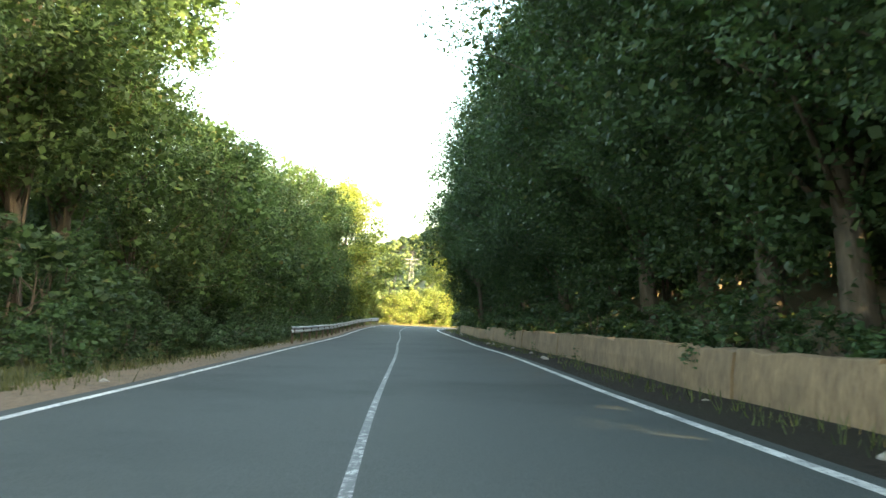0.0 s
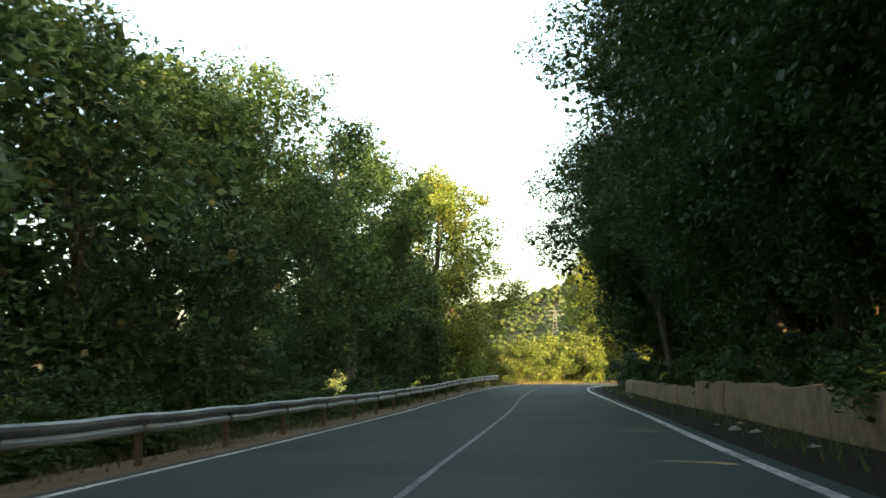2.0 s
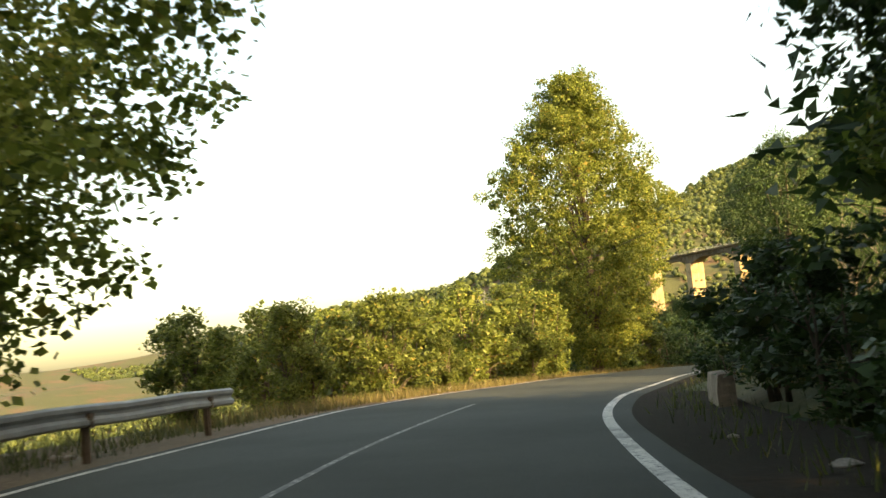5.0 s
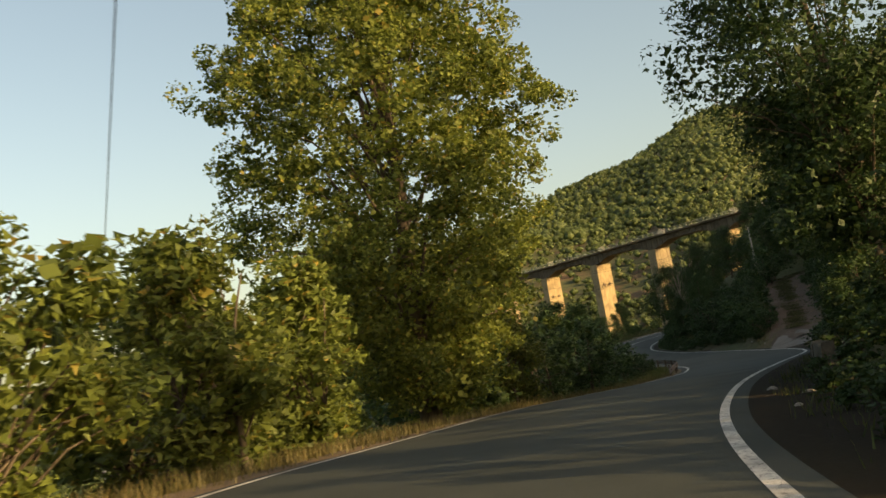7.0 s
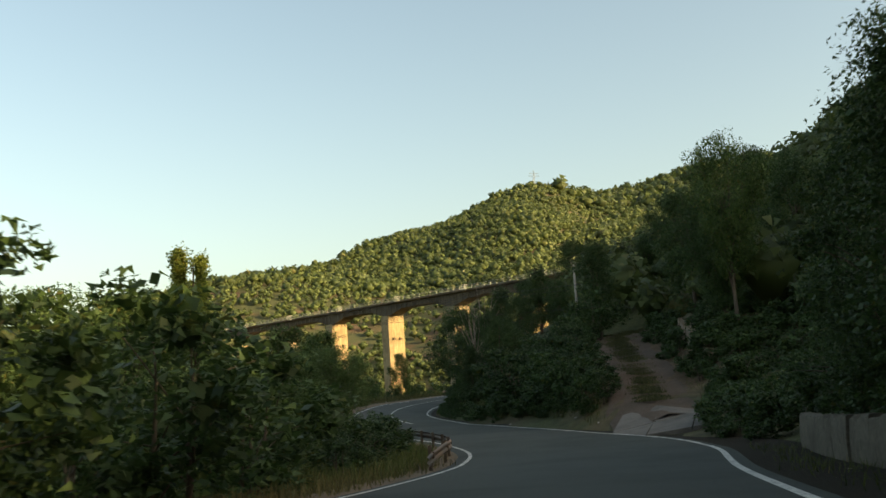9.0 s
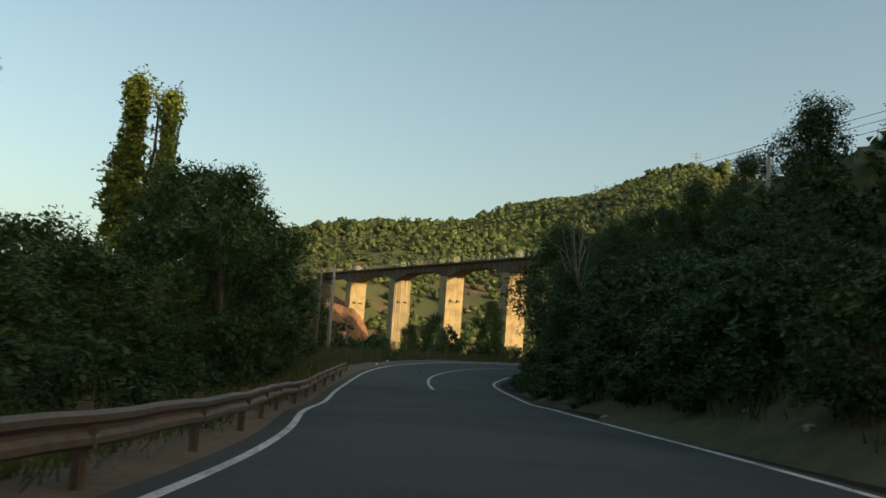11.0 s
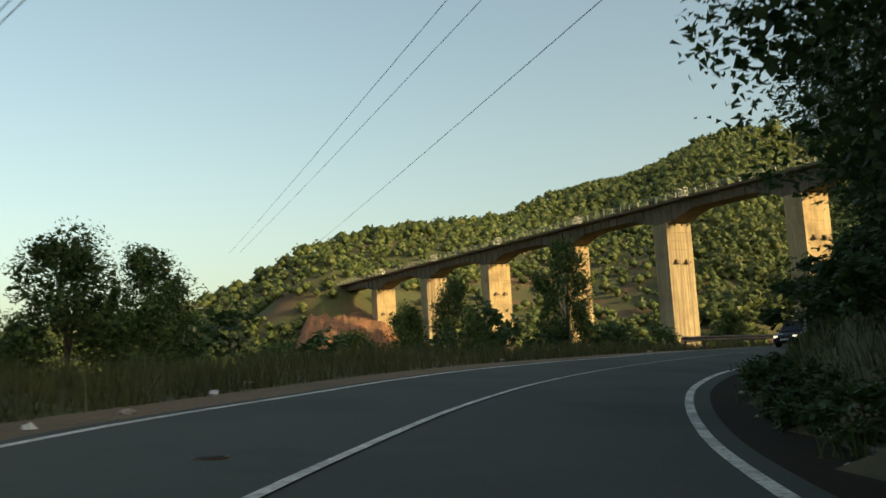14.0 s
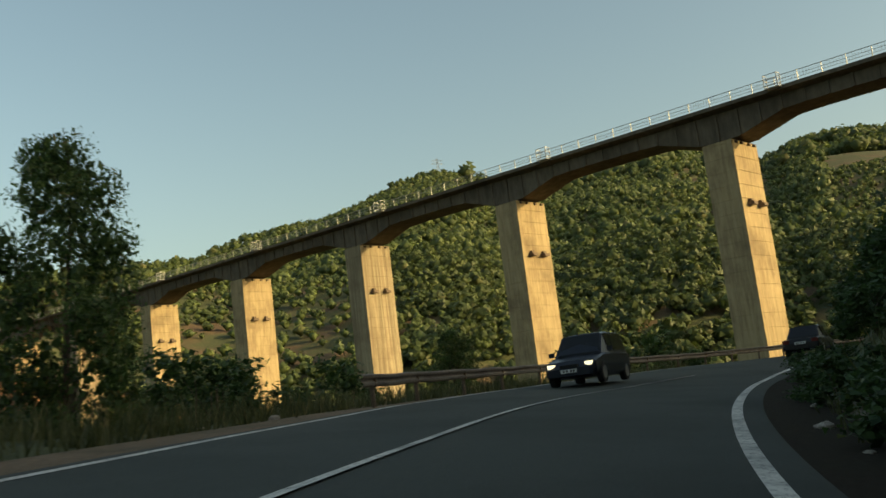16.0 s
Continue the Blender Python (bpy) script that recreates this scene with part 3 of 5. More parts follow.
def apron():
    root = thing("concrete_apron", "cracked concrete slabs where a dirt track meets the road", "slab", kind="structure")
    a, b = np.array([44.5, 298.1]), np.array([49.2, 305.1])
    u = (b - a) / np.hypot(*(b - a))
    n = np.array([u[1], -u[0]])
    rnd = random.Random(4)
    for i in range(2):
        for j in range(3):
            c = [a + u * (i * 3.6 + 0.05) + n * (j * 1.9 - 2.6), a + u * (i * 3.6 + 3.52) + n * (j * 1.9 - 2.6 + rnd.uniform(-0.1, 0.1)),
                 a + u * (i * 3.6 + 3.52) + n * (j * 1.9 - 0.76), a + u * (i * 3.6 + 0.05) + n * (j * 1.9 - 0.76)]
            top = [(p[0], p[1], gz(*p) + 0.1 + rnd.uniform(0, 0.03)) for p in c]
            v = top + [(x, y, z - 0.4) for x, y, z in top]
            part("slab", mesh_of("slab", v, [(3, 2, 1, 0), (0, 1, 5, 4), (1, 2, 6, 5), (2, 3, 7, 6), (3, 0, 4, 7)], M_APRON), root)


apron()
tk = curve([(p[0], p[1]) for p in TRACK], 0.8)
tn = np.gradient(tk, axis=0)
tn = np.c_[tn[:, 1], -tn[:, 0]] / np.hypot(*tn.T)[:, None]
tv, tf = [], []
for i in range(6, len(tk)):
    for j, (o, h) in enumerate(((-2.1, 0.0), (-1.2, 0.03), (-0.4, 0.1), (0.5, 0.1), (1.2, 0.03), (2.1, 0.02))):
        p = tk[i] + tn[i] * (o + 0.15 * math.sin(i * 0.9 + j))
        tv.append((p[0], p[1], gz(*p) + 0.05 + h * (0.8 + 0.4 * math.sin(i * 0.7 + j))))
rows = len(tk) - 6
tf = [(i * 6 + j, i * 6 + j + 1, (i + 1) * 6 + j + 1, (i + 1) * 6 + j) for i in range(rows - 1) for j in range(5)]
thing("dirt_track", "rutted reddish dirt track climbing the bank", "track", kind="structure", data=mesh_of("dirt_track", tv, tf, M_TRACK, True))


def stone_wall():
    """A rubble retaining wall beside the track: each stone a part."""
    root = thing("stone_wall", "rough rubble stone retaining wall beside the dirt track", "stone wall", m=pose(54.6, 310.5, gz(54.6, 310.5)))
    o = Vector((54.6, 310.5, gz(54.6, 310.5)))
    a, b = Vector((54.6, 310.5, 0)), Vector((60.0, 322.5, 0))
    d = (b - a).normalized()
    ang = math.degrees(math.atan2(d.y, d.x))
    rnd = random.Random(8)
    metre = (b - a).length
    core = Shape()
    for i in range(14):
        t = metre * (i + 0.5) / 14
        p = a + d * t
        z = gz(p.x - 1.8, p.y + 0.5)
        core.box((p.x - o.x + 0.35, p.y - o.y, z + 0.55 - o.z), (metre / 14 + 0.05, 0.6, 2.1), Matrix.Rotation(radians(ang), 3, "Z"))
    part("core", core.mesh("core", M_STONE), root)
    kinds = []
    for k in range(6):
        pts = [(rnd.uniform(0.34, 0.5) * sx, 0.13 * sy, rnd.uniform(0.34, 0.5) * sz) for sx in (-1, 1) for sy in (-1, 1) for sz in (-1, 1)]
        kinds.append(mesh_of("stone", pts, [(0, 1, 3, 2), (4, 6, 7, 5), (0, 4, 5, 1), (2, 3, 7, 6), (0, 2, 6, 4), (1, 5, 7, 3)], M_STONE))
    count = 0
    for i in range(int(metre / 0.62)):
        p = a + d * (i * 0.62 + 0.3)
        z = gz(p.x - 1.8, p.y + 0.5)
        for j in range(4):
            if count < 290:
                q = part("stone", kinds[rnd.randrange(6)], root, m=pose(p.x - o.x + rnd.uniform(-0.05, 0.05), p.y - o.y, z + 0.2 + j * 0.46 - o.z, rnd.uniform(-8, 8), rnd.uniform(-10, 10), ang))
                q.scale = (0.72, 1.0, 0.56)
                count += 1


stone_wall()


# ---- trees ----
def poly_mesh(name, v, k, mat):
    """A mesh of loose faces of k corners each."""
    me = bpy.data.meshes.new(name)
    n = len(v)
    me.vertices.add(n)
    me.vertices.foreach_set("co", np.ascontiguousarray(v).ravel())
    me.loops.add(n)
    me.loops.foreach_set("vertex_index", np.arange(n))
    me.polygons.add(n // k)
    me.polygons.foreach_set("loop_start", np.arange(0, n, k))
    me.polygons.foreach_set("loop_total", np.full(n // k, k))
    me.materials.append(mat)
    me.update(calc_edges=True)
    return me


def leaf_mesh(name, centres, radii, per, size, mat, rnd, flat=0.75, aspect=0.6, droop=0.0, corners=3):
    """Leaves round the clump centres: each a pointed blade, most of them near the clump's outside."""
    c = np.repeat(centres, per, axis=0)
    r = np.repeat(radii, per)[:, None]
    p = rnd.normal(size=c.shape)
    p /= np.linalg.norm(p, axis=1)[:, None] + 1e-9
    out = p.copy()
    p = c + p * r * (0.4 + 0.62 * rnd.uniform(0, 1, (len(c), 1)) ** 0.8) * (1, 1, flat)
    d = rnd.normal(size=c.shape)
    d[:, 2] = d[:, 2] * 0.6 - droop
    d /= np.linalg.norm(d, axis=1)[:, None]
    n = rnd.normal(size=c.shape) + out * 0.9 + (0, 0, 0.6)
    s = np.cross(d, n)
    s /= np.linalg.norm(s, axis=1)[:, None] + 1e-9
    L = size * rnd.uniform(0.6, 1.35, (len(c), 1))
    if corners == 3:
        v = np.stack([p - d * L * 0.45 + s * L * aspect * 0.5, p + d * L * 0.65, p - d * L * 0.45 - s * L * aspect * 0.5], 1)
    else:
        v = np.stack([p - d * L * 0.5, p + s * L * aspect * 0.5, p + d * L * 0.5, p - s * L * aspect * 0.5], 1)
    return poly_mesh(name, v.reshape(-1, 3), corners, mat)


ICO_V = np.array([(0, 0, 1)] + [(0.894 * math.cos(k * 1.2566), 0.894 * math.sin(k * 1.2566), 0.447) for k in range(5)]
                 + [(0.894 * math.cos(k * 1.2566 + 0.6283), 0.894 * math.sin(k * 1.2566 + 0.6283), -0.447) for k in range(5)] + [(0, 0, -1)])
ICO_F = np.array([(0, 1 + k, 1 + (k + 1) % 5) for k in range(5)] + [(1 + k, 6 + k, 1 + (k + 1) % 5) for k in range(5)]
                 + [(6 + k, 6 + (k + 1) % 5, 1 + (k + 1) % 5) for k in range(5)] + [(6 + k, 11, 6 + (k + 1) % 5) for k in range(5)])


OCTA_V = np.array([(0, 0, 1), (1, 0, 0.1), (0, 1, -0.1), (-1, 0, 0.1), (0, -1, -0.1), (0, 0, -1)])
OCTA_F = np.array([(0, 1 + k, 1 + (k + 1) % 4) for k in range(4)] + [(5, 1 + (k + 1) % 4, 1 + k) for k in range(4)])


def lumps(name, centres, radii, mat, rnd, flat=0.75, rough=0.3, solid=(ICO_V, ICO_F)):
    """Uneven solid lumps of close-packed foliage, one to a centre."""
    n, (sv, sf) = len(centres), solid
    k, m = len(sv), len(sf)
    v = sv[None] * (1 + rnd.uniform(-rough, rough, (n, k, 1))) * np.asarray(radii)[:, None, None] * (1, 1, flat) + np.asarray(centres)[:, None]
    f = sf[None] + (np.arange(n) * k)[:, None, None]
    me = bpy.data.meshes.new(name)
    me.vertices.add(n * k)
    me.vertices.foreach_set("co", np.ascontiguousarray(v).ravel())
    me.loops.add(n * m * 3)
    me.loops.foreach_set("vertex_index", f.ravel())
    me.polygons.add(n * m)
    me.polygons.foreach_set("loop_start", np.arange(0, n * m * 3, 3))
    me.polygons.foreach_set("loop_total", np.full(n * m, 3))
    me.polygons.foreach_set("use_smooth", np.ones(n * m, bool))
    me.materials.append(mat)
    me.update(calc_edges=True)
    return me


def limb_mesh(name, height, radius, tips, rnd, mat, lean=0.04, fork=0.35, stems=1):
    """A tapered, slightly crooked trunk with limbs to the tips."""
    sh = Shape()
    for s in range(stems):
        off = Vector((0, 0, 0)) if stems == 1 else Vector((rnd.uniform(-0.4, 0.4), rnd.uniform(-0.4, 0.4), 0))
        pts, rad = [], []
        for i in range(9):
            t = i / 8
            pts.append(off + Vector((math.sin(t * 5 + s) * lean * height * t + off.x * t, math.cos(t * 4 + s * 2) * lean * height * t + off.y * t, t * height - 0.4 * (1 - t))))
            rad.append(radius * (1.25 if i == 0 else 1) * (1 - 0.85 * t))
        sh.tube(pts, rad, 8)
        for tip in tips[s::stems]:
            tip = Vector(tip)
            h = min(max(tip.z * rnd.uniform(fork, fork + 0.45), 0.15 * height), height * 0.92)
            i = h / height * 8
            a = pts[int(i)].lerp(pts[min(int(i) + 1, 8)], i - int(i))
            mid = a.lerp(tip, 0.5) + Vector((rnd.uniform(-0.2, 0.2), rnd.uniform(-0.2, 0.2), 0.12 * (tip - a).length))
            r0 = radius * (1 - 0.85 * h / height) * 0.3
            sh.tube([a, mid, tip], [max(r0, 0.02), max(r0 * 0.55, 0.014), 0.008], 5, False)
    return sh.mesh(name, mat, True)


TREES = {}


def tree_kind(key, height, radius, base, clumps, per, leaf, mat, seed, profile="round", trunk=0.16, bark=None, clump_r=0.8, flat=0.75, aspect=0.6, stems=1,
              lean=0.04, droop=0.0, core=0.62, corners=3, twigs=34):
    """Meshes of one kind of tree: trunk with limbs, and a crown of leaf clumps between base and height."""
    rnd = np.random.RandomState(seed)
    count = max(9, clumps // (5 if profile == "column" else 13))
    t = (np.arange(count) + rnd.uniform(0, 1, count)) / count

    def reach(u):
        """The crown's half width, as a share of its radius, at a share u of its height."""
        if profile == "round":
            return np.sqrt(np.clip(1 - (2 * u - 0.9) ** 2 / 1.25, 0.05, 1))
        if profile == "full":
            return np.clip(1.02 - u ** 3.0, 0.12, 1) * (0.75 + 0.25 * np.sin(u * 9 + seed))
        if profile == "over":
            return np.interp(u, [0, 0.12, 0.4, 0.72, 0.9, 1], [0.45, 0.6, 0.85, 1.0, 0.8, 0.4])
        if profile == "tower":
            return np.interp(u, [0, 0.12, 0.35, 0.5, 0.75, 1], [0.45, 0.7, 0.95, 1.0, 0.78, 0.3])
        if profile == "column":
            return np.clip(1.45 * (1 - u) ** 0.9, 0.05, 1) * np.clip(u * 5 + 0.45, 0, 1)
        return np.clip(1 - u, 0.08, 1) ** 0.7

    # boughs first, each a rounded mass; the leaf tufts sit on the boughs' outsides
    ang = np.arange(count) * 2.4 + rnd.uniform(-0.5, 0.5, count)
    size = radius * {"column": 0.36, "tower": 0.27}.get(profile, 0.34) * rnd.uniform(0.7, 1.25, count)
    if profile == "column":
        size *= 1.2 - 0.55 * t
    out = np.maximum(radius * reach(t) * rnd.uniform(0.72, 1.08, count) - size, 0.0)
    bough = np.c_[np.cos(ang) * out, np.sin(ang) * out, base + size * 0.6 + (height - base - size * 1.3) * t]
    pick = rnd.randint(0, count, clumps)
    way = rnd.normal(size=(clumps, 3)) + (0, 0, 0.25)
    way /= np.linalg.norm(way, axis=1)[:, None]
    c = bough[pick] + way * size[pick][:, None] * rnd.uniform(0.45, 1.0, (clumps, 1)) * (1, 1, 0.8)
    loose = rnd.uniform(0, 1, clumps) < 0.12
    c[loose, :2] *= rnd.uniform(0.5, 1.12, (loose.sum(), 1))
    rad = clump_r * rnd.uniform(0.55, 1.15, clumps)
    crown = leaf_mesh("crown", c, rad, per, leaf, mat, rnd, flat, aspect, droop, corners)
    heart = bough[size > 0.2 * radius] if core else bough[:0]
    inner = leaf_mesh("inner_foliage", heart, size[size > 0.2 * radius] * 0.72, 130 if height > 8 else 50, leaf * 1.7, mat, rnd, 0.9, 0.8, droop, 4) if len(heart) else None
    rnd2 = random.Random(seed)
    tips = [tuple(p) for p in c[rnd.permutation(clumps)[: min(twigs, clumps)]]]
    TREES[key] = (limb_mesh("trunk", height * (0.93 if height > 5.8 else 0.74), trunk, tips, rnd2, bark or M_BARK, lean, stems=stems), crown, inner)


tree_kind("oak_fine", 15, 6.3, 0.9, 620, 90, 0.13, M_LEAF_OAK, 21, "over", 0.3, clump_r=0.85, core=2.2)
tree_kind("oak_over", 12, 5.0, 1.6, 520, 80, 0.125, M_LEAF_OAK, 23, "over", 0.24, clump_r=0.7, core=2.2)
tree_kind("oak_a", 10, 4.2, 0.6, 270, 74, 0.125, M_LEAF_OAK, 1, "full", 0.2, clump_r=0.85, core=2.2)
tree_kind("oak_b", 10, 3.9, 0.9, 270, 74, 0.125, M_LEAF_OAK, 2, "round", 0.18, clump_r=0.85, core=2.2)
tree_kind("oak_c", 10, 3.6, 2.6, 230, 74, 0.125, M_LEAF_OAK, 3, "round", 0.17, clump_r=0.78, core=2.0)
tree_kind("back", 10, 4.2, 0.4, 220, 40, 0.2, M_LEAF_OAK, 14, "full", 0.2, clump_r=1.15, core=1.8)
tree_kind("acacia_a", 9, 3.5, 0.5, 300, 60, 0.15, M_LEAF_ACACIA, 4, "round", 0.15, clump_r=0.72, flat=0.65, aspect=0.45, core=2.2)
tree_kind("acacia_b", 9, 3.4, 0.8, 300, 56, 0.15, M_LEAF_ACACIA, 5, "round", 0.14, clump_r=0.72, flat=0.65, aspect=0.45, core=2.2)
tree_kind("acacia_high", 11, 3.8, 4.6, 300, 130, 0.085, M_LEAF_ACACIA, 15, "round", 0.16, clump_r=0.7, flat=0.65, aspect=0.5, droop=0.5, core=0)
tree_kind("acacia_over", 12, 5.0, 3.2, 460, 80, 0.125, M_LEAF_ACACIA, 24, "over", 0.22, clump_r=0.66, core=2.0)
tree_kind("poplar_big", 22, 7.9, 0.4, 1700, 105, 0.14, M_LEAF_POPLAR, 6, "tower", 0.42, clump_r=0.62, aspect=0.85, core=2.0, corners=4, twigs=60)
tree_kind("poplar_mid", 15, 5.9, 0.6, 560, 100, 0.14, M_LEAF_POPLAR, 7, "tower", 0.3, clump_r=0.8, aspect=0.85, core=2.0, corners=4)
tree_kind("column", 17, 2.0, 0.8, 260, 60, 0.16, M_LEAF_POPLAR, 8, "column", 0.22, clump_r=0.45, flat=1.5, aspect=0.8, core=1.6)
tree_kind("shrub_a", 4, 2.0, 0.15, 130, 74, 0.12, M_LEAF_BUSH, 9, "round", 0.06, clump_r=0.42, stems=3, core=1.8)
tree_kind("shrub_b", 4, 1.8, 0.15, 130, 74, 0.12, M_LEAF_BUSH, 10, "full", 0.06, clump_r=0.42, stems=3, core=1.8)
tree_kind("shrub_dark", 4, 2.2, 0.1, 70, 32, 0.165, M_LEAF_OAK, 11, "round", 0.07, clump_r=0.6, stems=3, core=2.2, twigs=8)
tree_kind("cover", 2, 1.6, 0.0, 36, 32, 0.135, M_LEAF_OAK, 16, "round", 0.03, clump_r=0.46, stems=3, core=2.0, twigs=5)
tree_kind("sparse", 5.5, 2.0, 1.6, 110, 22, 0.08, M_LEAF_ACACIA, 12, "round", 0.06, M_PALEBARK, clump_r=0.4, stems=2, aspect=0.5, core=0, twigs=40)
tree_kind("bare", 6, 2.2, 2.0, 60, 1, 0.06, M_LEAF_ACACIA, 13, "round", 0.05, M_PALEBARK, clump_r=0.3, core=0, twigs=18)
KIND_HEIGHT = {"oak_fine": 15, "acacia_over": 12, "oak_over": 12, "cover": 2, "acacia_high": 11, "back": 10, "oak_a": 10, "oak_b": 10, "oak_c": 10, "acacia_a": 9, "acacia_b": 9, "poplar_big": 22, "poplar_mid": 15, "column": 17, "shrub_a": 4,
               "shrub_b": 4, "shrub_dark": 4, "sparse": 5.5, "bare": 6}


def on_track(x, y):
    """Whether a place lies on the dirt track or in its mouth."""
    return any(math.hypot(x - ax - (bx - ax) * t / 6, y - ay - (by - ay) * t / 6) < 2.5 for (ax, ay, _), (bx, by, _) in zip(TRACK[:-1], TRACK[1:]) for t in range(7))


def plant_to(key, x, y, top, width=1.0, **more):
    """A tree whose top reaches a height above the datum; its crown keeps its width."""
    h = max(top - gz(x, y), 1.2)
    return plant(key, x, y, h, width * min(KIND_HEIGHT[key] / h, 1.6) if h < KIND_HEIGHT[key] else width, **more)


def plant(key, x, y, height, width=1.0, turn=None, label="", name="tree", category="tree", group="", lean=(0, 0), z=None):
    """One tree of a kind, at its height and relative width, rooted in the ground."""
    s = height / KIND_HEIGHT[key]
    if name == "undergrowth" and on_track(x, y):
        return None
    turn = random.uniform(0, 360) if turn is None else turn
    root = thing(name, label, category, group, pose(x, y, (gz(x, y) if z is None else z) - 0.05, lean[0], lean[1], turn))
    root.scale = (s * width, s * width, s)
    t, c, inner = TREES[key]
    part("trunk", t, root)
    crown = part("crown", c, root)
    if inner:
        part("inner_foliage", inner, crown)
    return root


random.seed(21)
G_R, G_L = "trees over the retaining wall", "trees along the valley side"
L_R = "tall dense dark green broadleaf tree leaning over the road wall"
L_L = "dense green roadside tree on the valley side"
# first stretch, bank side
y = 100.0
while y < 208:
    x0, y0 = beside(y, 1, 4.9 if y > 185 else 4.4 + random.uniform(-0.4, 0.6))
    plant("oak_fine" if y < 178 else "oak_over", x0, y0, random.uniform(13.5, 16) if y < 178 else random.uniform(11.5, 12.5), 0.95, label=L_R, group=G_R, turn=random.uniform(-50, 50), lean=(0, -10 if y < 172 else -1))
    x1, y1 = beside(y + 2.5, 1, 9.0 + random.uniform(-0.8, 0.8))
    plant("back", x1, y1, random.uniform(12, 15), 1.15, label=L_R, group=G_R)
    y += random.uniform(5.0, 6.0)
# thicket added behind the first trees to keep sun streaks off the road
for y in np.arange(98, 206, 2.1):
    x0, y0 = beside(y, 1, random.uniform(6.4, 7.6))
    plant("shrub_dark", x0, y0, random.uniform(4.2, 5.6), 1.1, label="tall dark thicket added between bank trees to block low sun", name="shrub", category="shrub", group="shrubs on the bank")
# extra row out of view, added to stop low sun reaching the road
for y in np.arange(98, 206, 3.2):
    x0, y0 = beside(y, 1, random.uniform(12.0, 14.0))
    plant("back", x0, y0, random.uniform(8, 10), 1.0, label="unseen tree added behind the wood to block low sun", group=G_R)
for y in np.arange(104, 214, 3.4):
    x0, y0 = beside(y, 1, random.uniform(2.7, 3.6))
    plant("shrub_dark", x0, y0, random.uniform(1.6, 2.6), 1.2, label="dark ivy-covered shrub on top of the wall", name="shrub", category="shrub", group="shrubs on the bank")
plant("oak_over", 14.2, 186.5, 13.5, 1.1, label="broad dark tree reaching over the road", group=G_R, turn=0, lean=(0, -4))
for x, y, h, w in ((14.4, 183.5, 12.5, 0.95), (14.6, 192, 12, 1.05)):
    plant("acacia_high", x, y, h, w, label="tall acacia with hanging branches over the road", group=G_R, turn=0, lean=(0, -11 if y < 190 else -6))
plant("shrub_b", 16.5, 207.5, 6.5, 1.0, label="sunlit shrub tree on the end of the bank", group=G_R)
# first stretch, valley side
for x, y, h, k in ((-2.6, 127, 14, "acacia_over"), (-2.2, 134.5, 16.5, "acacia_over"), (-3.2, 141.0, 17, "acacia_over"), (-2.8, 147.5, 12, "acacia_a"),
                   (-0.6, 153, 11.5, "acacia_b"), (-3.0, 157.5, 12.5, "acacia_a"), (-0.8, 161, 11, "acacia_b"), (-1.4, 167, 11.5, "acacia_a"), (-1.4, 173, 13, "acacia_over"),
                   (-0.8, 180, 10.5, "acacia_b"), (-1.2, 188.5, 14.5, "acacia_over"), (-0.9, 192, 10, "acacia_b"), (0.1, 198, 9, "acacia_a")):
    plant(k, x, y, h, 1.0, label=L_L, group=G_L)
for x, y, h, k in ((-7, 112, 13, "oak_b"), (-8, 124, 12, "back"), (-7.5, 133, 10, "back"), (-7, 141, 11, "back"), (-7.5, 150, 11, "back"), (-7, 159, 11, "back"),
                   (-9, 178, 9, "acacia_b"), (-9, 200, 8, "acacia_b"), (-14, 130, 10, "back"), (-15, 148, 10, "back"), (-15, 160, 9, "back"), (-26, 190, 7, "acacia_b")):
    plant(k, x, y, h, 1.05, label=L_L, group=G_L)
for y in np.arange(118, 200, 4.2):
    x0, y0 = beside(y, -1, random.uniform(2.6, 4.2))
    plant("shrub_dark", x0, y0, random.uniform(1.2, 2.4), 1.2, label="low green shrub under roadside trees", name="shrub", category="shrub", group="shrubs under the trees")
for y in np.arange(139, 204, 1.7):
    x0, y0 = beside(y, -1, random.uniform(2.1, 3.2))
    plant("cover", x0, y0, random.uniform(0.8, 1.4), 1.25, label="dark green scrub behind the guard rail", name="undergrowth", category="shrub", group="shrubs under the trees")
for y in np.arange(112, 164, 4.4):
    x0, y0 = beside(y, -1, random.uniform(5.5, 7.0))
    plant("shrub_dark", x0, y0, random.uniform(2.6, 4.2), 1.2, label="dense dark shrub behind the roadside trees", name="shrub", category="shrub", group="shrubs under the trees")
    x0, y0 = beside(y + 2, -1, random.uniform(11, 15))
    plant("back", x0, y0, random.uniform(7, 9), 1.0, label=L_L, group=G_L)
for x, y, h in ((-11, 168, 4.5), (-13, 174, 5.5), (-10.5, 180, 4.2), (-14, 186, 5.5), (-11, 192, 4.6), (-13, 198, 5.2), (-8.5, 204, 4.0), (-17, 178, 6), (-18, 192, 6), (-15, 205, 5)):
    plant("shrub_a", x, y, h, 1.25, label="sunlit yellow-green shrub below the road trees", name="shrub", category="shrub", group="sunlit shrubs")
for x, y, h in ((-5.5, 184, 6.0), (-8.0, 187, 7.0), (-7.0, 178, 6.0), (-10.5, 194, 7.5), (-5.0, 193, 6.0)):
    plant("shrub_b", x, y, h, 1.1, label="sunlit yellow-green small tree below the road", group=G_L)
plant("poplar_mid", 0.6, 205.5, 15.4, 1.12, label="tall broad poplar with yellowing sunlit leaves", group="poplars")
plant("poplar_mid", -3.5, 212, 13.5, 0.9, label="poplar with yellowing leaves behind the guard rail", group="poplars")
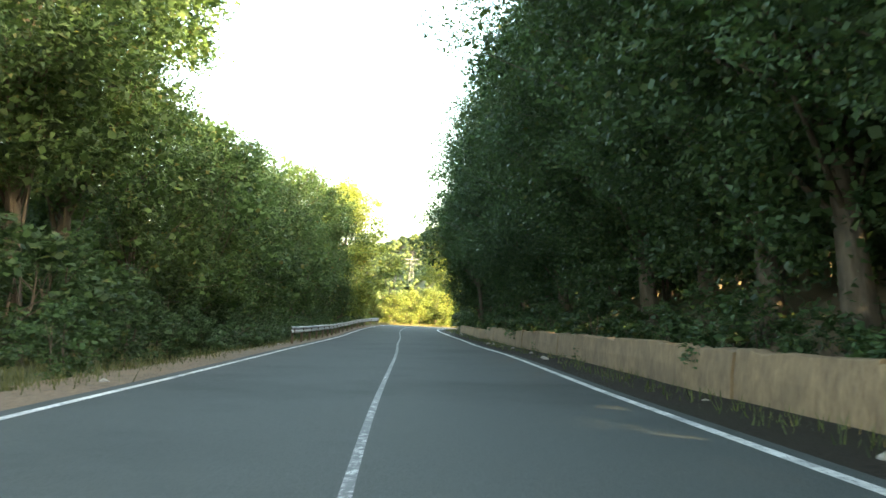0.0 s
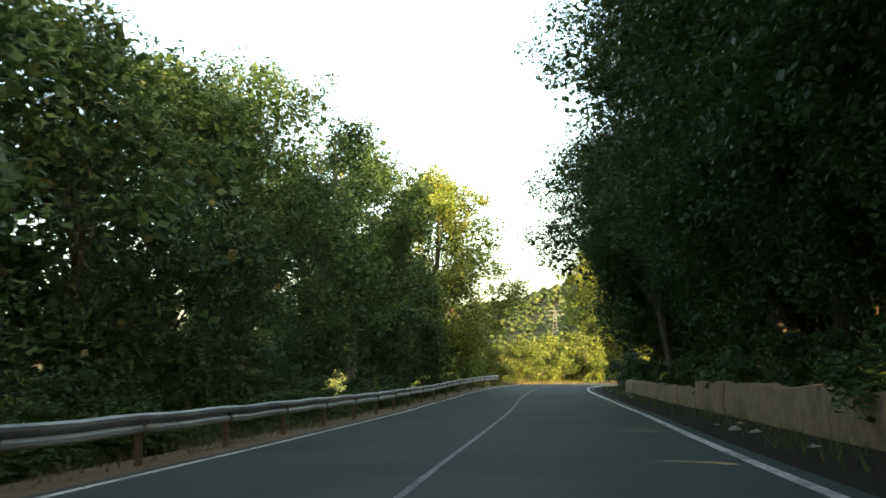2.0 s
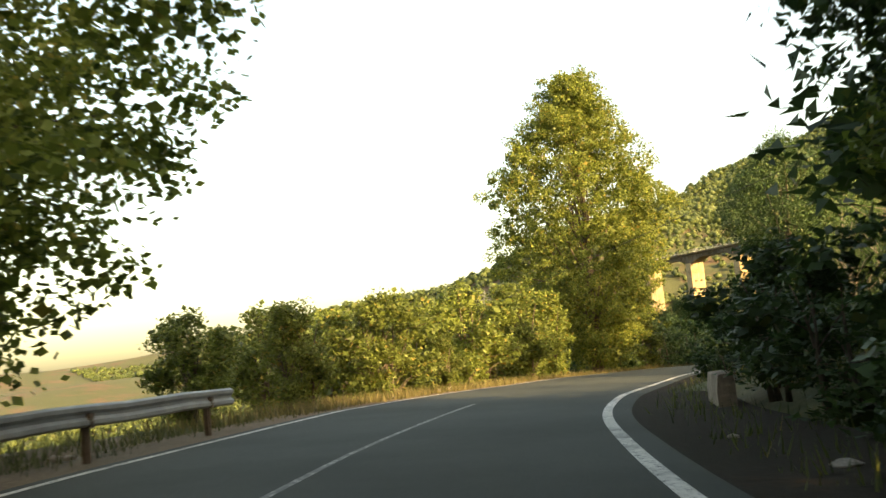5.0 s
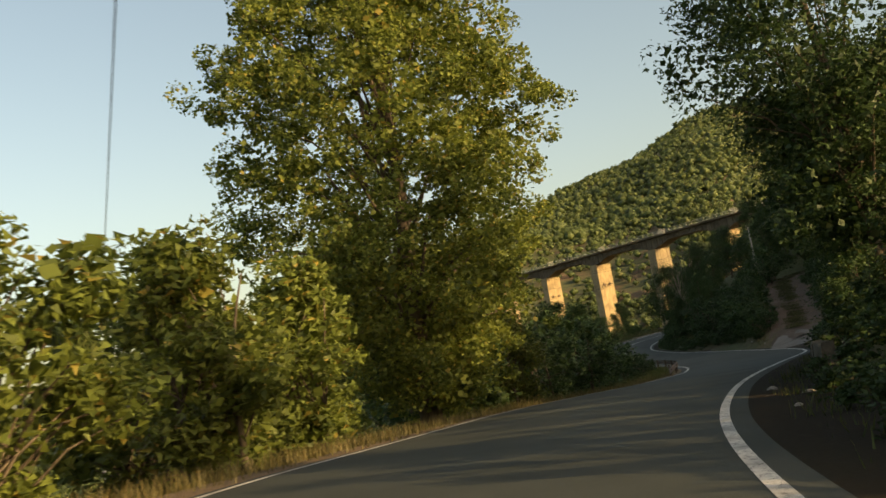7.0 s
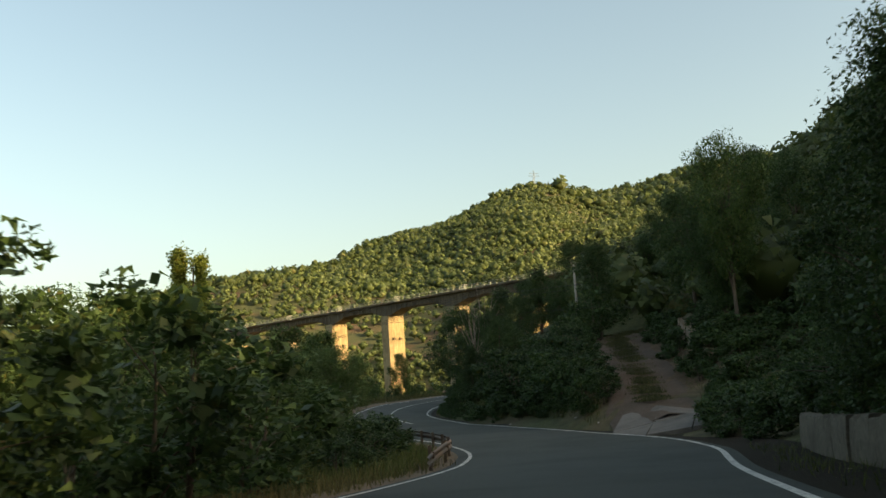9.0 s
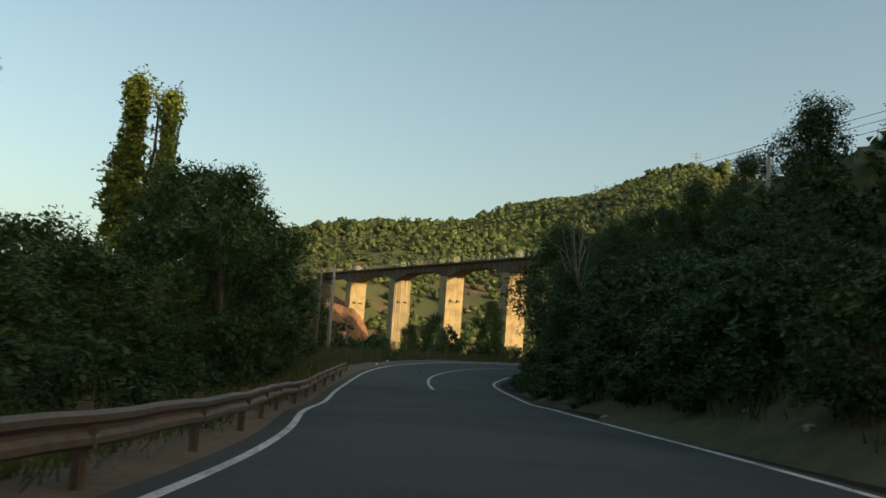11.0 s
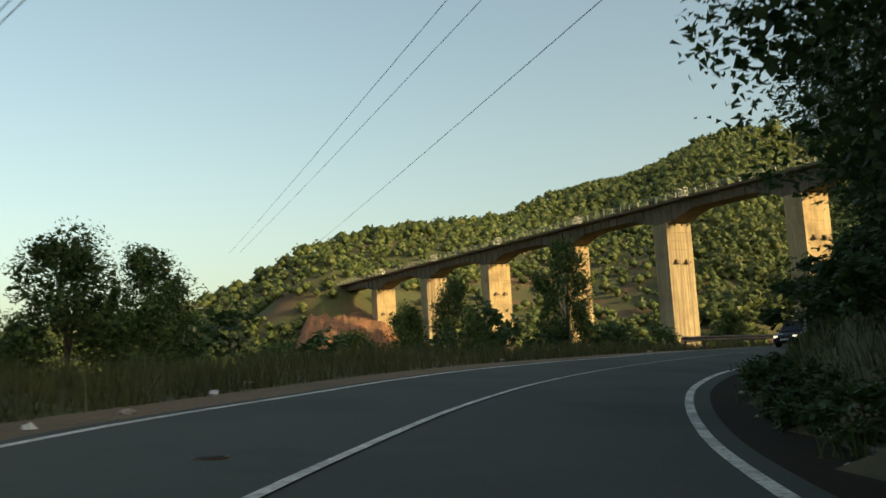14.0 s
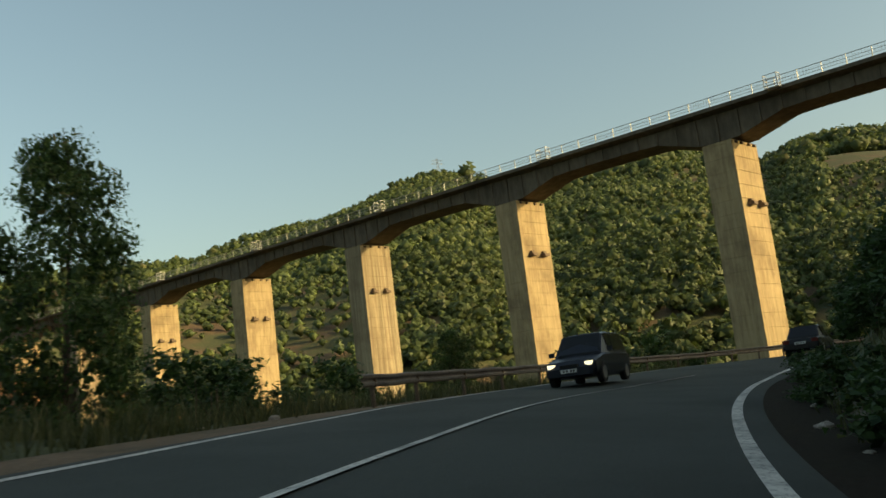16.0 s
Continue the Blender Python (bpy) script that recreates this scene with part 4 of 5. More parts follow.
for x, y, h, k in ((1.5, 217.5, 3.2, "shrub_a"), (3.4, 238.5, 5.4, "shrub_a"), (0.8, 242, 6.0, "shrub_b"), (3.0, 222.5, 3.6, "shrub_b"), (1.2, 226, 4.6, "shrub_a"), (4.6, 231.5, 4.8, "shrub_a"), (2.0, 234, 5.6, "shrub_b"), (6.2, 237.8, 3.0, "shrub_b"),
                   (6.9, 244.2, 6.6, "shrub_a"), (4.5, 248, 6.4, "shrub_b"), (9.6, 250.5, 6.6, "shrub_b"), (7.8, 254, 7.4, "shrub_a"), (11.4, 256.5, 6.6, "shrub_b"),
                   (9.4, 261, 7.6, "shrub_a"), (17.2, 268.5, 5.0, "shrub_dark"), (19.8, 272.4, 4.8, "shrub_b"), (22.0, 276.6, 4.6, "shrub_dark"), (24.5, 281.0, 4.8, "shrub_dark"),
                   (26.4, 285.5, 4.6, "shrub_dark"), (20.5, 279, 5.5, "shrub_dark"), (15.5, 272, 6, "shrub_dark"), (23, 287, 5.5, "shrub_dark")):
    plant(k, x, y, h, 1.05, label="leafy yellow-green shrub on the dry verge", name="shrub", category="shrub", group="shrubs on the verge")
plant("poplar_big", 15.4, 266.4, 24, 0.98, turn=40, label="very tall broad poplar with sunlit yellow-green leaves", group="poplars")
# second stretch, bank side
L_B = "dark green broadleaf tree on the bank above a wall"
# sparse trees before y 230 are added to streak the road with shade
for x, y, h, w, k in ((22.0, 237.5, 10.0, 0.8, "oak_over"), (26.5, 251.6, 12.5, 0.95, "oak_over"), (32.2, 261.0, 10.5, 0.95, "oak_over"), (26.5, 243.0, 7.0, 0.9, "sparse"), (21.0, 221.0, 6.0, 0.9, "sparse"), (24.0, 214.5, 6.5, 0.9, "sparse"), (22.5, 227.5, 5.5, 0.8, "sparse")):
    plant(k, x, y, h, w, label="leafy tree with light crown shading the bend", group="bank trees")
for y in np.arange(208, 252, 2.2):
    x0, y0 = beside(y, 1, random.uniform(4.2, 6.4))
    plant("shrub_dark", x0, y0, random.uniform(2.3, 3.7) * (0.42 if y < 236 else 1.0), 0.95, label="dark leafy shrub on the low bank of the bend", name="shrub", category="shrub", group="shrubs on the bank")
for y in np.arange(256, 292, 4.6):
    x0, y0 = beside(y, 1, random.uniform(3.6, 4.4))
    plant(random.choice(("oak_a", "oak_b")), x0, y0, random.uniform(6.4, 7.6) * (0.72 if y < 266 else 1.0), 0.95, label=L_B, group="bank trees")
    x0, y0 = beside(y + 2, 1, random.uniform(8.5, 10))
    plant("back", x0, y0, random.uniform(8, 9.5) * (0.65 if y < 268 else 1.0), 1.0, label=L_B, group="bank trees")
for y in np.arange(216, 290, 1.9):
    x0, y0 = beside(y, 1, random.uniform(2.0, 3.0))
    plant("shrub_dark" if y > 250 else "cover", x0 + (1.1 if y > 250 else 0.0), y0, random.uniform(1.5, 2.3) if y > 250 else random.uniform(0.7, 1.1), 1.2, label="dark shrub on the bank above the wall", name="shrub", category="shrub", group="shrubs on the bank")
for y in np.arange(213, 256, 1.5):
    x0, y0 = beside(y, 1, random.uniform(3.4, 6.8))
    plant("cover", x0, y0, random.uniform(0.8, 1.4), 1.3, label="low dark undergrowth on the bank", name="undergrowth", category="shrub", group="shrubs on the bank")
# third stretch, valley side
for x, y, top, k, w in ((26.5, 293, 1.8, "acacia_a", 1.0), (29.5, 300, 1.4, "acacia_b", 1.0), (31.0, 307, 1.8, "acacia_a", 1.0), (32.0, 313, 1.4, "acacia_b", 1.0), (25.0, 304, 2.2, "acacia_a", 1.0),
                        (33.0, 320, 1.6, "acacia_b", 0.9), (27.6, 312, 2.2, "acacia_a", 1.1), (35.6, 329, 5.4, "acacia_a", 0.85), (33.4, 333.5, 6.6, "acacia_b", 0.95), (35.0, 338.0, 4.6, "acacia_a", 0.8), (30.1, 328, 3.4, "acacia_b", 0.9), (36.3, 333.2, 5.2, "acacia_b", 0.85), (36.4, 338.6, 3.8, "acacia_a", 0.85),
                        (30.9, 306.0, 2.7, "acacia_high", 0.9), (32.4, 306.8, 2.9, "acacia_high", 0.8), (29.2, 305.4, 2.6, "acacia_high", 0.9),
                        (29.3, 339, 2.2, "acacia_b", 0.9), (35.8, 344.5, 1.8, "acacia_b", 0.8), (32.9, 347, 1.6, "shrub_dark", 1.2), (35.4, 351.5, 1.0, "shrub_dark", 1.2), (28.5, 320, 2.5, "acacia_b", 1.1), (19.0, 318, 7.8, "acacia_a", 1.0), (22.6, 323, 8.6, "acacia_b", 1.0), (15.5, 314, 8.0, "acacia_b", 1.0), (26.0, 327, 5.6, "acacia_a", 0.9)):
    plant_to(k, x, y, top, w, label="dark green acacia behind the guard rail", group="acacias")
for y in np.arange(288, 350, 3.0):
    x0, y0 = beside(y, -1, random.uniform(3.0, 4.6))
    plant("shrub_dark", x0, y0, random.uniform(1.4, 2.2), 1.3, label="dense dark shrub behind the guard rail", name="shrub", category="shrub", group="shrubs behind the rail")
plant("column", 26.85, 358.4, 24.2, 1.3, label="slender columnar poplar with a sunlit yellow top", group="columnar poplars", z=-8.0)
plant("column", 28.9, 358.6, 23.4, 1.0, turn=200, label="slender columnar poplar beside its taller twin", group="columnar poplars", z=-7.8)
plant("sparse", 37.6, 348.1, 6.4, 1.0, label="thin half-bare acacia with pale branches", group="thin trees")
plant("sparse", 35.6, 352.5, 4.6, 1.0, label="small thin acacia with sparse leaves", group="thin trees")
for x, y, top, k, w in ((33.8, 357, 1.6, "shrub_dark", 1.3), (37.0, 361.5, 0.8, "shrub_dark", 1.2), (34.6, 369, 2.0, "acacia_b", 1.0), (37.4, 385.5, 6.2, "acacia_b", 0.8), (39.6, 388.5, 5.6, "acacia_a", 0.8), (33.2, 383, 3.8, "acacia_a", 1.0), (41.6, 391, 3.0, "shrub_dark", 1.2), (32, 376, 2.4, "acacia_b", 1.1),
                        (50.8, 406.2, 4.6, "acacia_b", 0.6), (53.4, 405.6, 5.6, "acacia_a", 0.62), (55.6, 408, 4.2, "shrub_dark", 0.9), (59.4, 402.6, 7.3, "acacia_a", 0.62), (61.8, 407.5, 2.6, "shrub_dark", 1.0),
                        (52.0, 397.5, 2.0, "shrub_dark", 1.1), (55.4, 400.5, 2.2, "shrub_dark", 1.0), (57.4, 399.6, 1.9, "shrub_dark", 0.9), (62.2, 404.6, 2.3, "shrub_dark", 0.8), (64.4, 410.5, 2.6, "shrub_dark", 1.0), (69, 416, 2.6, "shrub_dark", 1.0),
                        (76, 421, 4.0, "acacia_b", 0.5), (87, 429, 3.0, "shrub_dark", 1.0), (98, 437, 4.0, "shrub_dark", 1.1), (46, 397, 2.2, "shrub_dark", 1.3), (43, 404, 2.6, "acacia_b", 0.9), (47.5, 408, 3.0, "acacia_a", 0.9)):
    plant_to(k, x, y, top, w, label="dark tree on the grassy valley edge", group="valley edge trees")
# third stretch, bank side
for x, y, h, k, w in ((46.6, 310.5, 2.2, "shrub_dark", 1.1), (47.8, 316, 3.0, "shrub_dark", 1.1), (49, 322, 3.4, "shrub_dark", 1.1), (49.7, 328, 3.8, "shrub_dark", 1.1), (50.5, 334, 4.4, "shrub_dark", 1.1),
                      (52.2, 340.5, 4.0, "shrub_dark", 1.0), (52.2, 346.5, 5.5, "oak_a", 0.9), (53.8, 353, 6.4, "oak_b", 0.95), (56.6, 359.5, 6.6, "oak_a", 0.95), (60.4, 366, 6.6, "oak_b", 1.0),
                      (55.3, 343, 5.5, "oak_a", 1.0), (53.1, 334, 4, "shrub_dark", 1.1), (58.5, 350, 6.6, "oak_b", 1.0), (64.8, 372, 9, "oak_a", 1.0), (71.4, 379, 9, "oak_b", 1.0), (65, 360, 7.8, "oak_a", 1.1),
                      (72.4, 366, 8.6, "oak_b", 1.1), (62.5, 349, 6.2, "oak_c", 1.0), (68.6, 352, 7.0, "oak_a", 1.0), (74.4, 346, 9, "oak_b", 1.1), (78.2, 338, 10, "oak_a", 1.1), (64.2, 308, 9.5, "acacia_a", 1.1), (66.8, 317, 9, "oak_b", 1.1), (63.3, 298, 8, "oak_a", 1.0), (66, 330, 9.8, "oak_b", 1.0), (61, 337, 9.2, "oak_a", 0.9), (57, 330, 4.5, "shrub_dark", 1.1),
                      (70.4, 322, 9, "oak_a", 1.1), (74.1, 330, 9, "oak_b", 1.1), (65.8, 377.8, 5.5, "oak_b", 0.95), (72.8, 385.5, 3.5, "shrub_dark", 1.0), (81.9, 391, 5, "shrub_dark", 1.1), (88.3, 397, 6, "oak_b", 1.0), (72.5, 349, 6, "oak_a", 1.1)):
    plant(k, x, y, h, w, label="dark shaded tree on the steep bank", group="shaded bank trees")
plant("oak_b", 55.7, 361.0, 10.0, 1.1, label="broad dark tree leaning over the inner bend", group="shaded bank trees")
for x, y, h, w in ((58.0, 313.5, 9.0, 0.75), (61.8, 374.0, 8.5, 0.8), (56.4, 352.5, 7.0, 0.75), (53.0, 340.5, 6.5, 0.8)):
    plant("oak_over", x, y, h, w, label="broad dark tree leaning over the inner bend", group="shaded bank trees")
for y in np.arange(292.3, 412, 2.0):
    for lo, hi in ((1.6, 2.3), (2.9, 4.0), (4.4, 6.2)):
        x0, y0 = beside(y, 1, random.uniform(lo, hi))
        plant("cover", x0, y0, random.uniform(0.7, 1.2) * (1.0 if lo < 2 else 1.6), 1.25, label="dark undergrowth covering the steep bank", name="undergrowth", category="shrub", group="undergrowth on the steep bank")
rs = random.Random(5)
for y in np.arange(314, 352, 1.1):
    x0, y0 = beside(y, 1, rs.uniform(1.3, 2.1))
    plant("cover", x0, y0, rs.uniform(0.4, 0.8), 1.35, turn=rs.uniform(0, 360), label="low dark undergrowth at the foot of the bank", name="undergrowth", category="shrub", group="undergrowth on the steep bank")
for i in range(330):
    x0, y0 = rs.uniform(43, 64), rs.uniform(293, 332)
    k = station(y0)
    if x0 > EDGE_R[k][0] + 1.6 + 0.2 * max(0.0, 300 - y0) and not on_track(x0, y0):
        plant("cover", x0, y0, rs.uniform(0.8, 1.9), 1.3, turn=rs.uniform(0, 360), label="dark undergrowth beside the dirt track", name="undergrowth", category="shrub", group="undergrowth on the steep bank")
for x, y, h in ((47.4, 309.5, 1.7), (48.0, 313.0, 2.2), (49.4, 316.5, 2.5), (48.6, 319.0, 2.4), (51.2, 320.5, 2.8), (50.2, 323.5, 3.0), (52.8, 325.5, 3.0), (51.6, 328.0, 3.2), (54.6, 329.5, 3.2), (53.2, 332.0, 3.6), (56.2, 333.0, 3.6)):
    plant("shrub_dark", x, y, h, 1.15, label="dark shrub between the road and the dirt track", name="shrub", category="shrub", group="shrubs on the bank")
plant("acacia_over", 57.6, 311.6, 12.5, 0.62, label="tall loose acacia above the stone wall", group="shaded bank trees")
plant("bare", 53.5, 349, 9.5, 1.0, label="dead bare tree among the bank trees", group="thin trees")
plant("bare", 56.2, 354, 10.5, 1.1, label="dead bare tree among the bank trees", group="thin trees")

# ---- poles, wires and sign ----


def concrete_pole(x, y, h, label, cross=False, top_ins=True, mat=None, z=None):
    z0 = gz(x, y) if z is None else z
    root = thing("utility_pole", label, "pole", "utility poles", pose(x, y, z0 - 0.1))
    part("shaft", Shape().tube([(0, 0, -0.3), (0, 0, h * 0.5), (0, 0, h)], [0.15, 0.125, 0.095], 8).mesh("shaft", mat or M_POLE, True), root)
    tops = []
    if cross:
        part("crossarm", Shape().box((0, 0, h - 0.85), (1.7, 0.09, 0.09), bevel=0.01).mesh("crossarm", M_WOOD), root)
        spots = [(-0.78, 0, h - 0.8), (0.0, 0, h), (0.78, 0, h - 0.8)]
    else:
        part("bracket", Shape().box((0, 0, h - 0.1), (0.5, 0.06, 0.06), bevel=0.01).mesh("bracket", M_POST), root)
        spots = [(-0.22, 0, h), (0, 0, h + 0.02), (0.22, 0, h)]
    for s in spots:
        pin = Shape().tube([s, (s[0], s[1], s[2] + 0.12)], 0.012, 5).tube([(s[0], s[1], s[2] + 0.1), (s[0], s[1], s[2] + 0.16), (s[0], s[1], s[2] + 0.22), (s[0], s[1], s[2] + 0.26)], [0.05, 0.035, 0.05, 0.02], 7)
        part("insulator", pin.mesh("insulator", M_CERAMIC, True), root)
        tops.append(Vector((x + s[0], y + s[1], z0 - 0.1 + s[2] + 0.22)))
    return tops


pa = concrete_pole(40.45, 368.4, 6.95, "slim grey concrete utility pole in dry grass", z=-0.6)
pb = concrete_pole(39.5, 367.8, 6.3, "darker utility pole with a crossarm beside grass", True, mat=M_WOOD, z=-0.7)
pc = concrete_pole(61.0, 341.6, 7.6, "thin concrete pole on the wooded bank", z=3.7)
pd = concrete_pole(12.0, 430.0, 7.5, "distant wooden pole in the valley", True, mat=M_WOOD)


def wire(a, b, sag, r=0.012):
    pts = [a.lerp(b, i / 14) - Vector((0, 0, sag * 4 * (i / 14) * (1 - i / 14))) for i in range(15)]
    o = pts[0]
    thing("power_line", "thin dark overhead power wire", "wire", "overhead wires", pose(*o),
          data=Shape().tube([p - o for p in pts], r, 4, False).mesh("power_line", M_WIRE))


pe = concrete_pole(81.7, 325.0, 17.4 - gz(81.7, 325.0), "tall concrete pole standing among bank trees")
for i in range(3):
    wire(pa[i], pe[i] + Vector((0, 0, 0.5 - 0.6 * i)), 0.25, 0.014)
    wire(pb[i], pd[i], 0.9, 0.012)
pf = concrete_pole(-3.5, 288.9, 2.0 - gz(-3.5, 288.9), "slim concrete pole standing behind the shrubs")
ph = concrete_pole(20.3, 207.4, 6.0 - gz(20.3, 207.4), "concrete pole among the trees on the bank")
wire(pf[1], ph[1], 0.05, 0.008)
for a, b in (((29, 498, 20.8), (58.5, 338, 8.5)), ((30.5, 498, 20.8), (60.0, 338, 9.0)), ((38.3, 499, 18.9), (60.2, 332, 6.5))):
    wire(Vector(a), Vector(b), 0.3, 0.016)


def road_sign(x, y):
    root = thing("road_sign", "triangular road sign seen from its grey back", "road sign", m=pose(x, y, float(road_z(y, x)) - 0.1, 0, 0, 72))
    part("pole", Shape().tube([(0, 0, -0.2), (0, 0, 2.35)], 0.035, 8).mesh("pole", M_POST, True), root)
    tri = [(-0.47, 1.5), (0.47, 1.5), (0.0, 2.35)]
    ring = []
    for i in range(3):
        (ax, az), (bx, bz), (cx, cz) = tri[i - 1], tri[i], tri[(i + 1) % 3]
        ring += [(bx + (ax - bx) * 0.06, bz + (az - bz) * 0.06), (bx + (cx - bx) * 0.06, bz + (cz - bz) * 0.06)]
    v = [(px, 0.045, pz) for px, pz in ring] + [(px, 0.06, pz) for px, pz in ring]
    part("plate", mesh_of("plate", v, [tuple(range(6)), tuple(range(11, 5, -1))] + [(i, 6 + i, 6 + (i + 1) % 6, (i + 1) % 6) for i in range(6)], M_SIGN), root)
    part("clamp", Shape().box((0, 0.03, 1.75), (0.12, 0.05, 0.05)).mesh("clamp", M_POST), root)
    part("clamp", Shape().box((0, 0.03, 2.05), (0.12, 0.05, 0.05)).mesh("clamp", M_POST), root)


road_sign(41.1, 353.3)

# ---- viaduct ----
PIERS = [(54.0 + 12.03 * k, 616.7 - 26.4 * k, 25.95 - 0.31 * k) for k in range(8)]


def viaduct():
    root = thing("railway_viaduct", "tall concrete railway viaduct with sunlit piers and steel railing", "viaduct", m=pose(102.1, 511.1, 0))
    o = Vector((102.1, 511.1, 0))
    axis = []
    for i in range(len(PIERS)):
        a, b = PIERS[max(i - 1, 0)], PIERS[min(i + 1, len(PIERS) - 1)]
        axis.append(Vector((b[0] - a[0], b[1] - a[1], 0)).normalized())
    centre = []
    for i, (x, y, zt) in enumerate(PIERS):
        d = axis[i]
        n = Vector((-d.y, d.x, 0))
        c = Vector((x, y, 0)) + n * 2.9 - d * 1.7
        centre.append(c + Vector((0, 0, zt)))
        foot = gz(c.x, c.y) - 1.0
        turn = Matrix(((d.x, n.x, 0), (d.y, n.y, 0), (0, 0, 1)))
        stained = i in (1, 4)
        rings, z = [], foot
        while z < zt - 0.3:
            top = min(z + 1.5, zt)
            rings += [(z, 0.0), (top - 0.06, 0.0), (top - 0.05, 0.05), (top - 0.01, 0.05)]
            z = top
        rings += [(zt - 0.01, 0.0), (zt, 0.0)]
        v, f = [], []
        for h, ins in rings:
            for sa, sb in ((-1, -1), (1, -1), (1, 1), (-1, 1)):
                q = c + d * (sa * (1.7 - ins)) + n * (sb * (2.9 - ins))
                v.append((q.x - o.x, q.y - o.y, h))
        f = [(4 * a + b, 4 * a + (b + 1) % 4, 4 * a + 4 + (b + 1) % 4, 4 * a + 4 + b) for a in range(len(rings) - 1) for b in range(4)]
        f.append(tuple(range(len(v) - 4, len(v))))
        p = part("pier", mesh_of("pier", v, f, M_STAINED if stained else M_PIER), root, "pier with long dark rain streaks" if stained else "")
        for k in (-1.3, 1.1):
            for face in (1, -1):
                q = c + d * (1.75 * face) + n * k
                br = Shape().box((q.x - o.x + d.x * 0.2 * face, q.y - o.y + d.y * 0.2 * face, zt - 6.9), (1.0, 0.95, 0.34), turn)
                br.box((q.x - o.x + d.x * 0.1 * face, q.y - o.y + d.y * 0.1 * face, zt - 6.6), (0.5, 0.5, 0.4), turn)
                part("bracket", br.mesh("bracket", M_POST), p)
        for k in (-2.1, -0.8, 0.8, 2.1):
            q = c + d * 1.7 + n * k
            part("bearing", Shape().box((q.x - o.x, q.y - o.y, zt - 0.25), (0.5, 0.35, 0.25), turn).mesh("bearing", M_DECK), p)
    # girder and deck along a smooth line over the piers
    first = centre[0] + (centre[0] - centre[1])
    last = centre[-1] + (centre[-1] - centre[-2])
    pts = [first] + centre + [last]
    stations, over = [], []
    for i in range(len(pts) - 1):
        a, b = pts[max(i - 1, 0)], pts[i]
        c, e = pts[i + 1], pts[min(i + 2, len(pts) - 1)]
        for j in range(12):
            t = j / 12
            stations.append(0.5 * (2 * b + (c - a) * t + (2 * a - 5 * b + 4 * c - e) * t**2 + (3 * b - a - 3 * c + e) * t**3))
            over.append(abs(t - 0.5) * 2)
    stations.append(pts[-1])
    over.append(1.0)
    frames = []
    for i, s in enumerate(stations):
        d = (stations[min(i + 1, len(stations) - 1)] - stations[max(i - 1, 0)])
        d = Vector((d.x, d.y, 0)).normalized()
        frames.append((s, Vector((-d.y, d.x, 0)), d))
    HEAD = 3.55

    def haunch(w):
        """The girder's underside: level at midspan, then straight down to the piers."""
        return float(np.interp(w, [0.0, 0.48, 0.86, 1.0], [HEAD - 1.7, HEAD - 1.75, 0.16, 0.12]))

    def loft(profile):
        v, f = [], []
        for i, (s, n, d) in enumerate(frames):
            pr = profile(over[i])
            v += [tuple(s - o + n * a + Vector((0, 0, h))) for a, h in pr]
        k = len(pr)
        for i in range(len(frames) - 1):
            f += [(i * k + j, i * k + (j + 1) % k, (i + 1) * k + (j + 1) % k, (i + 1) * k + j) for j in range(k)]
        f += [tuple(range(k))[::-1], tuple(range((len(frames) - 1) * k, len(frames) * k))]
        return v, f

    def girder(w):
        low = haunch(w)
        return [(-2.1, low), (2.1, low), (2.1, HEAD - 0.35), (-2.1, HEAD - 0.35)]

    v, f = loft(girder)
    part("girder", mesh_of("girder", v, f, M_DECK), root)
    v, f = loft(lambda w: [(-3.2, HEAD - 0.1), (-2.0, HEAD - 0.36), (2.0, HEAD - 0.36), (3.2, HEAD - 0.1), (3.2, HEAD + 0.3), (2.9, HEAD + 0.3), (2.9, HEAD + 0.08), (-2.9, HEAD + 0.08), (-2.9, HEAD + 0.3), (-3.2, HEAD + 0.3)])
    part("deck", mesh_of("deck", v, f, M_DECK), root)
    rib = {}
    post = Shape().tube([(0, 0, 0), (0, 0, 1.1)], 0.05, 5).mesh("railing_post", M_RAILSTEEL)
    for i in range(0, len(frames) - 1):
        s, n, d = frames[i]
        ang = math.degrees(math.atan2(d.y, d.x))
        w = over[i]
        low = haunch(w)
        for side in (-1, 1):
            key = round(low, 2)
            if key not in rib:
                rib[key] = Shape().box((0, 0, (low + HEAD - 0.36) / 2), (0.22, 0.18, HEAD - 0.36 - low)).mesh("rib", M_DECK)
            q = s - o + n * (2.18 * side)
            part("rib", rib[key], root, m=pose(q.x, q.y, q.z, 0, 0, ang))
            q = s - o + n * (3.05 * side)
            part("railing_post", post, root, m=pose(q.x, q.y, q.z + HEAD + 0.28, 0, 0, ang))
    for side in (-1, 1):
        bars, pick = Shape(), Shape()
        for h, r in ((1.36, 0.035), (0.95, 0.022), (0.62, 0.022)):
            bars.tube([s - o + n * (3.05 * side) + Vector((0, 0, HEAD + h)) for s, n, d in frames], r, 4, False)
        part("railing", bars.mesh("railing", M_RAILSTEEL), root, "thin steel railing")
        for (s, n, d), (s2, n2, d2) in zip(frames[:-1], frames[1:]):
            for t in range(1, 8):
                q = s.lerp(s2, t / 8) - o + n * (3.05 * side)
                pick.tube([q + Vector((0, 0, HEAD + 0.62)), q + Vector((0, 0, HEAD + 1.36))], 0.014, 3, False)
        tagged(part("balusters", pick.mesh("balusters", M_RAILSTEEL), root), kind="stuff")
    floor_plate = Shape().box((0, 0.4, -0.1), (1.5, 0.9, 0.1)).mesh("refuge_cage", M_RAILSTEEL)
    upright = Shape().box((0, 0, 0.6), (0.06, 0.06, 1.5)).mesh("upright", M_RAILSTEEL)
